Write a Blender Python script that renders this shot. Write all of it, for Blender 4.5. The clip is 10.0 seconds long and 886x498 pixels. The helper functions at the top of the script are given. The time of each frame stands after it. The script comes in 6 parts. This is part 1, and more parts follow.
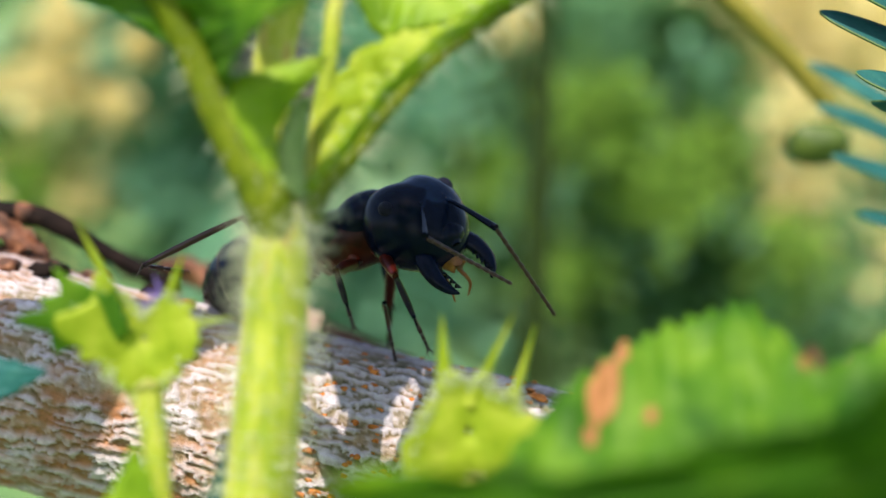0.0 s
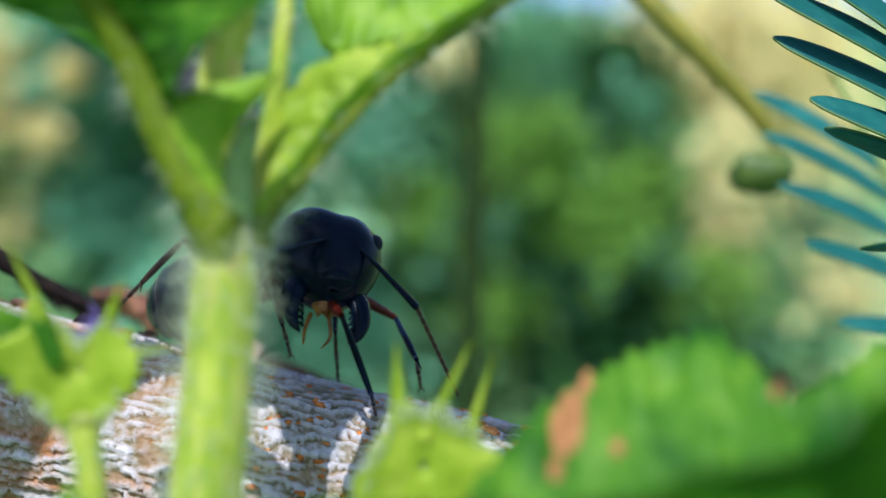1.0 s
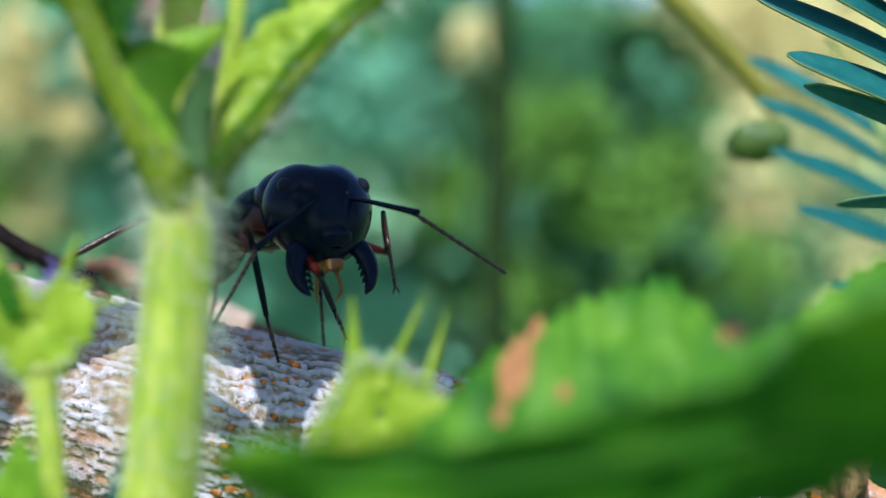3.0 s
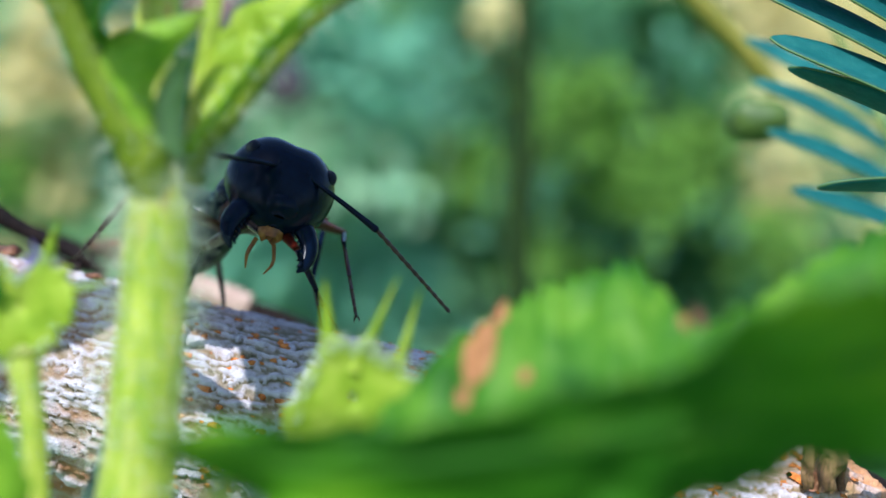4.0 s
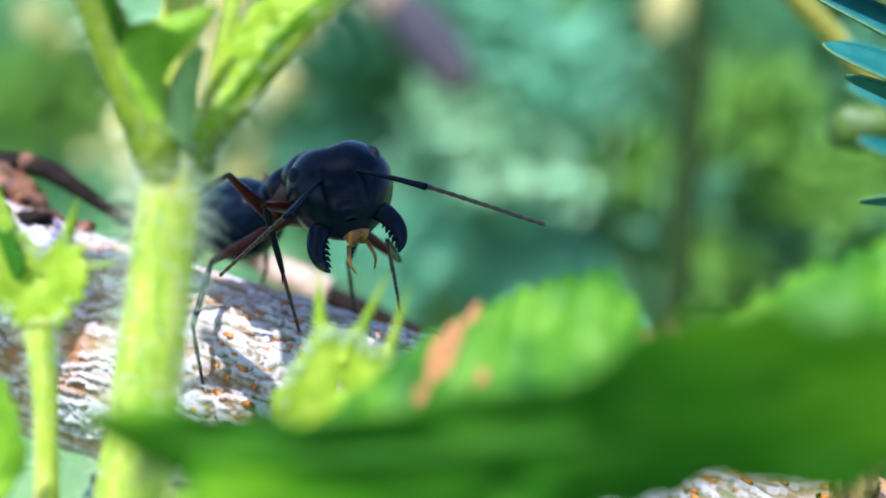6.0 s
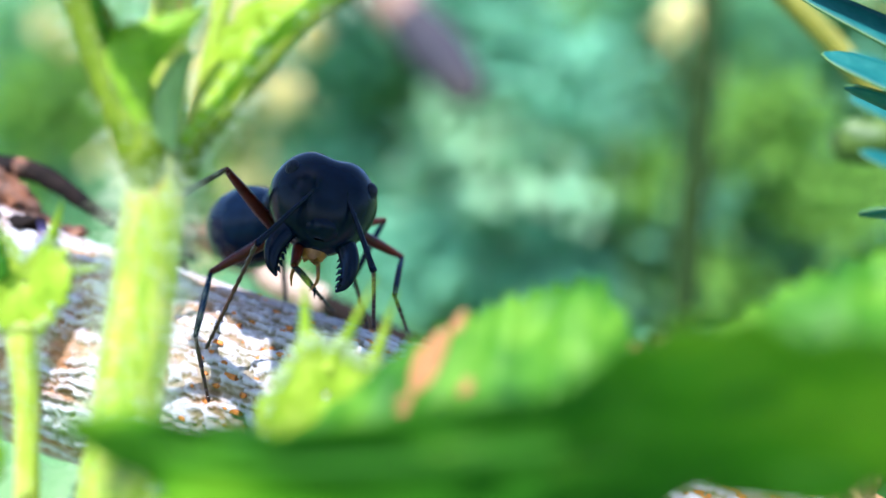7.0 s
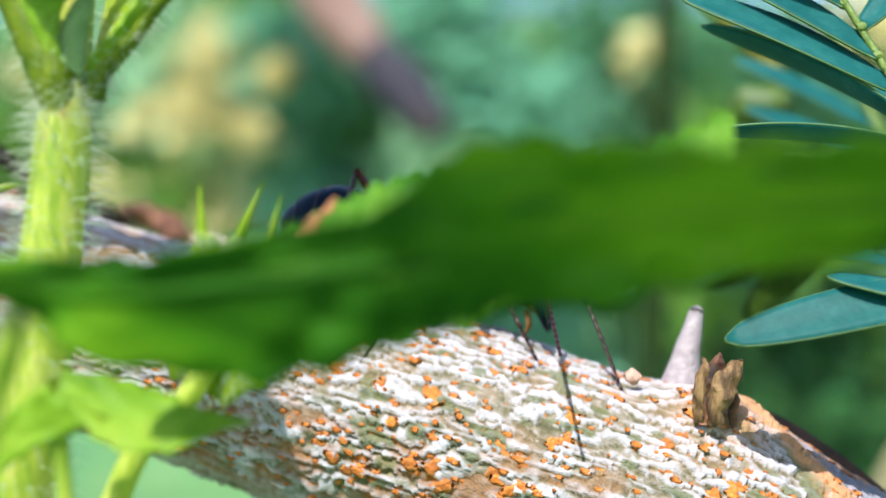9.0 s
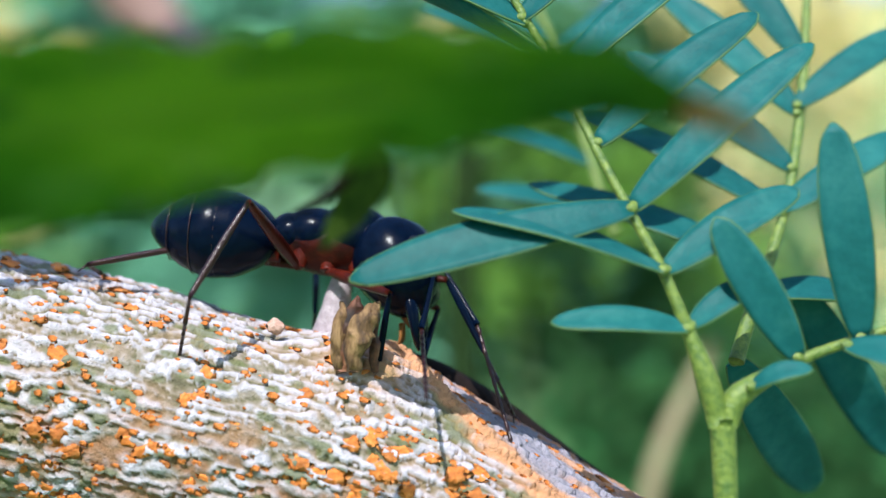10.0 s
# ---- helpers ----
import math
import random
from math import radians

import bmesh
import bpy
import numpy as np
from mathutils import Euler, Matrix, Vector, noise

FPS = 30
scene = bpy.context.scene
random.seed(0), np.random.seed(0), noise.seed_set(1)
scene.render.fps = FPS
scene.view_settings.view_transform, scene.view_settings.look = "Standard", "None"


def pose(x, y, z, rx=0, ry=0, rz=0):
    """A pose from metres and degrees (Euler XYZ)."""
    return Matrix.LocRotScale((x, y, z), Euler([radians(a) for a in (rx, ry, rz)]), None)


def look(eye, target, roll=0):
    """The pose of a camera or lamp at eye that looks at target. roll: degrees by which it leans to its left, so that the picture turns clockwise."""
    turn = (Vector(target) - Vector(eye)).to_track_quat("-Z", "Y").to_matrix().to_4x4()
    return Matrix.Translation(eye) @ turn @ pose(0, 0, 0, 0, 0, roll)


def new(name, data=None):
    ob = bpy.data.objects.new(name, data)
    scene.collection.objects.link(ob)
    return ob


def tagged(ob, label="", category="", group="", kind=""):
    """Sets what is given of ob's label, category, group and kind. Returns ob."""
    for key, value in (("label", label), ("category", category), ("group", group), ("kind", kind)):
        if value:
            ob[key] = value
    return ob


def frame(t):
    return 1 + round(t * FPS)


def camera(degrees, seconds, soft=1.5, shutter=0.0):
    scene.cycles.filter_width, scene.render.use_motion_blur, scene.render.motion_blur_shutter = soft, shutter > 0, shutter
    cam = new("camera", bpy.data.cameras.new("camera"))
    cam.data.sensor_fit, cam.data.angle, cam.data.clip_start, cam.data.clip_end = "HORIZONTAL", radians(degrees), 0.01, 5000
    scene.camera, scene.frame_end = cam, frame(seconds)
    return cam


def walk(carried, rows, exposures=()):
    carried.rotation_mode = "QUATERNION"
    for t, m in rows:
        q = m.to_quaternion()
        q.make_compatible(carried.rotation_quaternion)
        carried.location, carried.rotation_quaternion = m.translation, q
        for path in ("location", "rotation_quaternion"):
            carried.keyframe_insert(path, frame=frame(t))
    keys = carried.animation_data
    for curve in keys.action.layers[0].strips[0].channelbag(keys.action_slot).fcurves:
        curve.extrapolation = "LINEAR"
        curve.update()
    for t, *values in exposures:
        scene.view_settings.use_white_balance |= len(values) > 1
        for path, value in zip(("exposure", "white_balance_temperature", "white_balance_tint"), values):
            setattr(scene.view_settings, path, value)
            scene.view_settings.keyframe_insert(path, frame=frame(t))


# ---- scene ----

MM = 0.001  # lengths below are in millimetres


def eye(x, y, z, yaw, pitch, roll):
    return pose(x * MM, y * MM, z * MM, 90 + pitch, 0, yaw) @ pose(0, 0, 0, 0, 0, roll)


# ---- camera ----
cam = camera(40, 10.0)
cam.data.dof.use_dof, cam.data.dof.focus_distance, cam.data.dof.aperture_fstop = True, 0.0568, 25.0
PATH = [
    (0, 0.40, -57.38, 0.41, 0.31, -0.67, 0.14),
    (0.5, -1.07, -56.07, 0.82, -2.31, 0.03, 0.68),
    (1, -0.42, -55.52, 0.13, -2.91, 0.90, 0.22),
    (1.5, 3.79, -56.06, -1.70, 0.39, 2.13, -0.63),
    (2, 2.94, -55.50, -0.61, -0.85, 0.23, -0.54),
    (2.5, 2.22, -55.39, -1.40, -1.46, 0.81, -0.04),
    (4, 4.30, -56.21, -0.92, -0.08, -0.75, -0.06),
    (4.5, 7.00, -56.88, -0.83, 2.73, -0.80, 0.93),
    (5, 9.94, -57.05, -0.13, 6.35, -1.60, 1.70),
    (5.5, 10.66, -56.80, -0.26, 7.74, -1.70, 2.14),
    (7, 11.67, -55.42, -0.57, 8.70, -0.93, 3.27),
    (7.5, 9.04, -55.61, 0.10, 6.27, -1.94, 1.95),
    (8, 9.96, -55.09, -0.37, 7.04, -1.69, 2.24),
    (8.2, 10.47, -55.60, -0.78, 6.99, -1.63, 2.13),
    (8.5, 11.14, -56.18, -1.62, 6.67, -1.58, 1.98),
    (8.8, 12.51, -58.39, -3.59, 5.77, -0.51, 2.00),
    (9, 16.59, -59.94, -6.02, 7.79, 1.28, 1.70),
    (9.2, 19.26, -60.91, -5.38, 7.58, 0.19, 1.95),
    (9.4, 20.50, -60.06, -5.95, 5.25, 0.48, 1.21),
    (9.5, 22.10, -59.63, -7.28, 5.03, 1.48, 0.91),
    (9.7, 24.33, -58.55, -7.34, 4.14, 1.17, -0.11),
    (10, 25.91, -56.63, -7.97, 0.06, 0.86, -0.54),
]
walk(cam, [(r[0], eye(*r[1:])) for r in PATH],
     [(0, 0.66, 7000, 15), (0.5, 0.45, 6000, 7), (1.0, 0.42, 5700, 8), (2.5, 0.47, 5550, 9), (4.0, 0.6, 5450, 10), (5.0, 0.85, 5850, 9), (5.5, 0.95, 5450, 10), (7.0, 1.33, 5450, 10), (7.5, 1.33, 5700, 11), (8.5, 1.25, 6250, 14), (8.85, 0.85, 6050, 8), (9.2, 0.65, 5800, 5), (10, 0.57, 5700, 8)])

# ---- light ----
SUN = Vector((-0.16, -0.60, 0.77)).normalized()
world = bpy.data.worlds.new("world")
scene.world = world
world.use_nodes = True
sky = world.node_tree.nodes.new("ShaderNodeTexSky")
sky.sky_type, sky.sun_disc = "NISHITA", False
sky.sun_elevation = math.asin(SUN.z)
sky.sun_rotation = math.atan2(SUN.x, SUN.y)
back = world.node_tree.nodes["Background"]
world.node_tree.links.new(sky.outputs[0], back.inputs[0])
back.inputs[1].default_value = 0.15
lamp = bpy.data.lights.new("sun", "SUN")
lamp.energy, lamp.angle, lamp.color = 4.5, radians(0.53), (1.0, 0.93, 0.82)
new("sun", lamp).matrix_world = look(SUN * 2, (0, 0, 0))


# ---- materials ----
def material(name, base, rough=0.5, grain=None, bump=0.0, bump_scale=3000, spec=0.5, translucent=0.0, trans_colour=None,
             random_value=0.0, random_hue=0.0, island=False, sheen=0.0, stretch=(1, 1, 1), broad=0.0):
    """base: a colour, or a list of (position, colour) that noise runs through. grain: the noise's size in millimetres."""
    mat = bpy.data.materials.new(name)
    mat.use_nodes = True
    t = mat.node_tree
    n, link = t.nodes, t.links.new
    bsdf = n["Principled BSDF"]
    out = n["Material Output"]
    stops = base if isinstance(base, list) else [(0.3, tuple(c * 0.8 for c in base)), (0.7, base)]
    coord = n.new("ShaderNodeTexCoord")
    mapping = n.new("ShaderNodeMapping")
    mapping.inputs["Scale"].default_value = stretch
    link(coord.outputs["Object"], mapping.inputs[0])
    fine = n.new("ShaderNodeTexNoise")
    fine.inputs["Scale"].default_value = 1000.0 / (grain or 1.0)
    fine.inputs["Detail"].default_value = 6
    fine.inputs["Roughness"].default_value = 0.62
    link(mapping.outputs[0], fine.inputs[0])
    ramp = n.new("ShaderNodeValToRGB")
    while len(ramp.color_ramp.elements) < len(stops):
        ramp.color_ramp.elements.new(0.5)
    for e, (p, c) in zip(ramp.color_ramp.elements, stops):
        e.position, e.color = p, (*c[:3], 1)
    if broad:
        wide = n.new("ShaderNodeTexNoise")
        wide.inputs["Scale"].default_value = 1000.0 / broad
        wide.inputs["Detail"].default_value = 2
        link(mapping.outputs[0], wide.inputs[0])
        both = n.new("ShaderNodeMix")
        both.inputs[0].default_value = 0.5
        link(fine.outputs[0], both.inputs[2])
        link(wide.outputs[0], both.inputs[3])
        link(both.outputs[0], ramp.inputs[0])
    else:
        link(fine.outputs[0], ramp.inputs[0])
    colour = ramp.outputs[0]
    if random_value or random_hue:
        hsv = n.new("ShaderNodeHueSaturation")
        if island:
            source = n.new("ShaderNodeNewGeometry").outputs["Random Per Island"]
        else:
            source = n.new("ShaderNodeObjectInfo").outputs["Random"]
        for socket, size, mid in (("Value", random_value, 1.0), ("Hue", random_hue, 0.5)):
            m = n.new("ShaderNodeMapRange")
            m.inputs[3].default_value, m.inputs[4].default_value = mid - size, mid + size
            link(source, m.inputs[0])
            link(m.outputs[0], hsv.inputs[socket])
        link(colour, hsv.inputs["Color"])
        colour = hsv.outputs[0]
    link(colour, bsdf.inputs["Base Color"])
    bsdf.inputs["Roughness"].default_value = rough
    bsdf.inputs["Specular IOR Level"].default_value = spec
    bsdf.inputs["Sheen Weight"].default_value = sheen
    if bump:
        b = n.new("ShaderNodeBump")
        rough_noise = n.new("ShaderNodeTexNoise")
        rough_noise.inputs["Scale"].default_value = bump_scale
        rough_noise.inputs["Detail"].default_value = 4
        link(mapping.outputs[0], rough_noise.inputs[0])
        b.inputs["Strength"].default_value = bump
        b.inputs["Distance"].default_value = 0.0002
        link(rough_noise.outputs[0], b.inputs["Height"])
        link(b.outputs[0], bsdf.inputs["Normal"])
    if translucent:
        tr = n.new("ShaderNodeBsdfTranslucent")
        if trans_colour:
            mul = n.new("ShaderNodeMix")
            mul.data_type, mul.blend_type = "RGBA", "MULTIPLY"
            mul.inputs[0].default_value = 1.0
            link(colour, mul.inputs[6])
            mul.inputs[7].default_value = (*trans_colour, 1)
            link(mul.outputs[2], tr.inputs[0])
        else:
            link(colour, tr.inputs[0])
        mix = n.new("ShaderNodeMixShader")
        mix.inputs[0].default_value = translucent
        link(bsdf.outputs[0], mix.inputs[1])
        link(tr.outputs[0], mix.inputs[2])
        link(mix.outputs[0], out.inputs[0])
    return mat


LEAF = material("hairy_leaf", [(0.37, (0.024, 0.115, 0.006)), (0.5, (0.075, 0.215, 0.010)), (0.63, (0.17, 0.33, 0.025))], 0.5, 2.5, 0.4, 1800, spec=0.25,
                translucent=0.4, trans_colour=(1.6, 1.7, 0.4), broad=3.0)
PETIOLE = material("leaf_stalk", [(0.3, (0.08, 0.14, 0.004)), (0.55, (0.155, 0.22, 0.008)), (0.75, (0.27, 0.33, 0.02))], 0.5, 1.2, 0.4, 2500, spec=0.2, translucent=0.3)
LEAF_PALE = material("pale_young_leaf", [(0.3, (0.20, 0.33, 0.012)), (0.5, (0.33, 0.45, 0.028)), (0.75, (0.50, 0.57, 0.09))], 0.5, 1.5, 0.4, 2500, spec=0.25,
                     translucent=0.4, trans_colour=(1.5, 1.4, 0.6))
LEAF_BRIGHT = material("bright_lobe", [(0.35, (0.12, 0.255, 0.010)), (0.5, (0.23, 0.39, 0.018)), (0.65, (0.37, 0.49, 0.05))], 0.5, 2.0, 0.4, 2000, spec=0.25, translucent=0.4, trans_colour=(1.6, 1.6, 0.5), broad=3.0)
LEAF_DEEP = material("folded_leaf", [(0.42, (0.026, 0.105, 0.004)), (0.5, (0.066, 0.195, 0.004)), (0.58, (0.16, 0.31, 0.008))], 0.55, 4.0, 0.5, 700, spec=0.1,
                     translucent=0.28, trans_colour=(1.7, 1.7, 0.1), broad=5.0, stretch=(0.35, 1, 1))
STALK = material("hairy_stalk", [(0.36, (0.28, 0.41, 0.025)), (0.5, (0.46, 0.54, 0.055)), (0.60, (0.58, 0.61, 0.13)), (0.68, (0.57, 0.33, 0.13))], 0.5, 0.8, 0.6, 2500,
                 translucent=0.3, trans_colour=(1.6, 1.5, 0.9), stretch=(1, 1, 0.25), sheen=0.15)
SHEATH = material("grey_green_sheath", [(0.3, (0.19, 0.33, 0.09)), (0.7, (0.36, 0.50, 0.18))], 0.6, 1.2, 0.4, 2500, spec=0.2, translucent=0.3, broad=2.0)
PETAL = material("purple_petal", [(0.3, (0.07, 0.05, 0.26)), (0.7, (0.20, 0.15, 0.42))], 0.6, 0.5, 0.3, 5000, translucent=0.3)
HAIR = material("plant_hair", (0.80, 0.88, 0.66), 0.3, 1.0, translucent=0.4)
SPOT = material("withered_spot", [(0.3, (0.30, 0.12, 0.04)), (0.7, (0.50, 0.24, 0.08))], 0.7, 0.6, 0.4, 3000, translucent=0.3)
LEAFLET = material("blue_green_leaflet", [(0.3, (0.010, 0.082, 0.080)), (0.5, (0.017, 0.118, 0.112)), (0.72, (0.040, 0.175, 0.155))], 0.5, 0.8, 0.2, 4000,
                   translucent=0.18, trans_colour=(1.4, 2.0, 0.6), random_value=0.15, spec=0.15, broad=4.0)
LEAFLET_EDGE = material("leaflet_rim", (0.13, 0.24, 0.07), 0.5, 0.5, translucent=0.3)
TWIG_GREEN = material("green_twig", [(0.35, (0.07, 0.13, 0.02)), (0.65, (0.20, 0.26, 0.04))], 0.5, 0.35, 0.5, 5000)
OLD_STEM = material("yellowing_stem", [(0.3, (0.15, 0.15, 0.015)), (0.7, (0.28, 0.24, 0.03))], 0.5, 1.5)
OLD_BUD = material("dull_green_bud", [(0.3, (0.03, 0.07, 0.008)), (0.7, (0.09, 0.14, 0.015))], 0.5, 1.5)
BLACK = material("black_chitin", [(0.3, (0.001, 0.003, 0.010)), (0.7, (0.002, 0.006, 0.018))], 0.2, 0.4, 0.06, 12000, spec=0.09)
RED = material("red_chitin", [(0.3, (0.030, 0.004, 0.002)), (0.7, (0.12, 0.012, 0.004))], 0.28, 0.8, 0.2, 9000, spec=0.25)
THORAX = material("brownish_red_chitin", [(0.3, (0.008, 0.002, 0.002)), (0.7, (0.060, 0.007, 0.003))], 0.32, 0.8, 0.2, 9000, spec=0.15)
LEG = material("reddish_black_chitin", [(0.3, (0.018, 0.003, 0.002)), (0.7, (0.075, 0.008, 0.003))], 0.28, 0.8, 0.2, 9000, spec=0.2)
DARKRED = material("dark_red_chitin", [(0.3, (0.010, 0.002, 0.002)), (0.7, (0.036, 0.006, 0.004))], 0.3, 0.7, 0.2, 9000)
AMBER = material("amber_mouthparts", [(0.3, (0.16, 0.05, 0.01)), (0.7, (0.36, 0.16, 0.03))], 0.4, 0.3, translucent=0.3)
EYE = material("compound_eye", (0.008, 0.010, 0.020), 0.45, 0.1, 0.5, 20000, spec=0.1)
DRY = material("dry_stub", [(0.34, (0.025, 0.011, 0.005)), (0.5, (0.14, 0.075, 0.026)), (0.66, (0.30, 0.18, 0.075))], 0.75, 0.4, 0.9, 4000, stretch=(1, 1, 0.3))
SCAR = material("scarred_bark", [(0.3, (0.36, 0.17, 0.11)), (0.7, (0.62, 0.42, 0.34))], 0.8, 0.4, 0.7, 6000)
STRIP = material("peeling_bark", [(0.25, (0.10, 0.05, 0.03)), (0.5, (0.40, 0.20, 0.09)), (0.75, (0.58, 0.36, 0.20))], 0.75, 0.7, 0.7, 4000)
PALE_WOOD = material("pale_spur", [(0.3, (0.28, 0.22, 0.24)), (0.7, (0.46, 0.39, 0.41))], 0.7, 0.5, 0.5, 5000)
LENTICEL = material("orange_lenticel", [(0.3, (0.28, 0.075, 0.010)), (0.5, (0.56, 0.165, 0.018)), (0.75, (0.64, 0.28, 0.08))], 0.75, 0.25, 0.6, 9000, random_value=0.3)
WITHERING = material("withering_leaf", [(0.35, (0.025, 0.05, 0.006)), (0.65, (0.07, 0.11, 0.012))], 0.6, 1.0, 0.5, 2000, spec=0.2, translucent=0.1)
DEAD = material("dead_leaf", [(0.32, (0.015, 0.008, 0.006)), (0.46, (0.07, 0.026, 0.013)), (0.58, (0.20, 0.075, 0.035)), (0.7, (0.42, 0.21, 0.12))], 0.7, 1.5, 0.6, 2000)
DARK_TWIG = material("dark_twig", [(0.3, (0.004, 0.003, 0.003)), (0.7, (0.018, 0.010, 0.008))], 0.85, 0.8, 0.5, 3000, spec=0.15)
PINK_TWIG = material("weathered_twig", [(0.3, (0.28, 0.17, 0.12)), (0.7, (0.50, 0.36, 0.28))], 0.7, 1.2, 0.5, 3000)
PURPLE = material("greyish_bark", [(0.38, (0.035, 0.034, 0.05)), (0.5, (0.06, 0.052, 0.065)), (0.64, (0.13, 0.095, 0.09))], 0.9, 90, spec=0.1)
TAN_TWIG = material("tan_twig", [(0.3, (0.20, 0.16, 0.08)), (0.7, (0.34, 0.28, 0.15))], 0.7, 14)
GROUND = material("grassy_ground", [(0.3, (0.06, 0.16, 0.07)), (0.45, (0.10, 0.22, 0.07)), (0.6, (0.17, 0.27, 0.09)), (0.75, (0.42, 0.40, 0.18))], 0.9, 130, 0.6, 200)
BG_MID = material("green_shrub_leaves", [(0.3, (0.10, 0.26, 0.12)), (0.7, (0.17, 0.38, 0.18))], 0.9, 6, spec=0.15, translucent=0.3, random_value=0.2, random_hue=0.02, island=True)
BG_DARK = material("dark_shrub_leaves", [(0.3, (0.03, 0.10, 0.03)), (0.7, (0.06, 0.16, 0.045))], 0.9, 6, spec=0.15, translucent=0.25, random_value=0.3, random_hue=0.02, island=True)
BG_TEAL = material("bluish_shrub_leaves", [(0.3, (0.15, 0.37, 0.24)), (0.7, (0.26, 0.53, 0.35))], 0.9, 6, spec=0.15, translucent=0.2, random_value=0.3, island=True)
# lighter copy of the shrub green, sunlight put into the colour
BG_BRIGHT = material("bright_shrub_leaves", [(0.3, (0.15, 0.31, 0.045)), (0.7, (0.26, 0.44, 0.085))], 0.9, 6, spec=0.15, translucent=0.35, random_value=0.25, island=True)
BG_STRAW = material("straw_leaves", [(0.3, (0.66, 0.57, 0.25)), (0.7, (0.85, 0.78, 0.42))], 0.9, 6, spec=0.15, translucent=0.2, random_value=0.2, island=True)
BG_PINK = material("pinkish_bark", [(0.38, (0.17, 0.10, 0.085)), (0.5, (0.28, 0.17, 0.14)), (0.64, (0.40, 0.27, 0.23))], 0.9, 60, spec=0.1)
# palest shrub green: the brightness of sunlit foliage is put into the colour
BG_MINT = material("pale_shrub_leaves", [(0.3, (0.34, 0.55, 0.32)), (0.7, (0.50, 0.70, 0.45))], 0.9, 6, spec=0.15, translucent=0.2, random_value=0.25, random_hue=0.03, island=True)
BG_STEM = material("shrub_stem", [(0.3, (0.012, 0.025, 0.008)), (0.7, (0.03, 0.05, 0.015))], 1.0, 4, spec=0.02)


def bark_material():
    """White flaky bark: pale plates, olive in the grooves; the plates' height is the mesh's own attribute."""
    mat = material("flaky_bark", [(0.3, (0.5, 0.5, 0.5)), (0.7, (1, 1, 1))], 0.8, 0.35, 0.6, 8000)
    n, link = mat.node_tree.nodes, mat.node_tree.links.new
    bsdf = n["Principled BSDF"]
    grain = bsdf.inputs["Base Color"].links[0].from_socket
    height = n.new("ShaderNodeAttribute")
    height.attribute_name = "plate"
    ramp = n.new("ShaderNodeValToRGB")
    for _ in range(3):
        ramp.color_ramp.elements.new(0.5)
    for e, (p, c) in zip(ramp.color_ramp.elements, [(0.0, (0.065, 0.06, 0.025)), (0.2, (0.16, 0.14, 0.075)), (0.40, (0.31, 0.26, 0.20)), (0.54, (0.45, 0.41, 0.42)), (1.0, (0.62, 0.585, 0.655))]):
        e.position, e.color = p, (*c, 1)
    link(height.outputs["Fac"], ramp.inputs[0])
    warm = n.new("ShaderNodeAttribute")
    warm.attribute_name = "rust"
    rust = n.new("ShaderNodeMix")
    rust.data_type = "RGBA"
    link(warm.outputs["Fac"], rust.inputs[0])
    link(ramp.outputs[0], rust.inputs[6])
    rust.inputs[7].default_value = (0.34, 0.15, 0.06, 1)
    last = rust.outputs[2]
    for name, tone in (("algae", (0.14, 0.155, 0.055, 1)), ("grey", (0.30, 0.28, 0.34, 1)), ("peel", (0.62, 0.30, 0.14, 1))):
        spread = n.new("ShaderNodeAttribute")
        spread.attribute_name = name
        lay = n.new("ShaderNodeMix")
        lay.data_type = "RGBA"
        link(spread.outputs["Fac"], lay.inputs[0])
        link(last, lay.inputs[6])
        lay.inputs[7].default_value = tone
        last = lay.outputs[2]
    mul = n.new("ShaderNodeMix")
    mul.data_type, mul.blend_type = "RGBA", "MULTIPLY"
    mul.inputs[0].default_value = 0.6
    link(last, mul.inputs[6])
    link(grain, mul.inputs[7])
    link(mul.outputs[2], bsdf.inputs["Base Color"])
    return mat


BARK = bark_material()

# ---- geometry helpers ----
rng = np.random.RandomState(7)
LATTICE = rng.rand(32, 32, 32)


def vnoise(p):
    """Smooth value noise of points (n, 3), 0 to 1."""
    p = np.asarray(p, float)
    i = np.floor(p).astype(int)
    f = p - i
    f = f * f * (3 - 2 * f)
    out = 0
    for dx in (0, 1):
        for dy in (0, 1):
            for dz in (0, 1):
                w = (f[:, 0] if dx else 1 - f[:, 0]) * (f[:, 1] if dy else 1 - f[:, 1]) * (f[:, 2] if dz else 1 - f[:, 2])
                out = out + w * LATTICE[(i[:, 0] + dx) % 32, (i[:, 1] + dy) % 32, (i[:, 2] + dz) % 32]
    return out


def spline(ctrl, n):
    """n points on a smooth curve through the control points."""
    c = np.asarray(ctrl, float)
    c = np.vstack([2 * c[0] - c[1], c, 2 * c[-1] - c[-2]])
    k = len(c) - 3
    u = np.linspace(0, k - 1e-9, n)
    i = u.astype(int)
    t = (u - i)[:, None]
    a, b, d, e = c[i], c[i + 1], c[i + 2], c[i + 3]
    return 0.5 * (2 * b + (d - a) * t + (2 * a - 5 * b + 4 * d - e) * t * t + (3 * b - a - 3 * d + e) * t ** 3)


def unit(v):
    v = np.asarray(v, float)
    return v / np.maximum(np.linalg.norm(v, axis=-1, keepdims=True), 1e-9)


def frames_along(path):
    tan = unit(np.gradient(path, axis=0))
    side = np.cross(tan[0], (0, 0, 1.0))
    if np.linalg.norm(side) < 0.1:
        side = np.cross(tan[0], (1.0, 0, 0))
    side = unit(side)
    sides = []
    for t in tan:
        side = unit(side - t * (side @ t))
        sides.append(side)
    sides = np.array(sides)
    return tan, sides, np.cross(sides, tan)


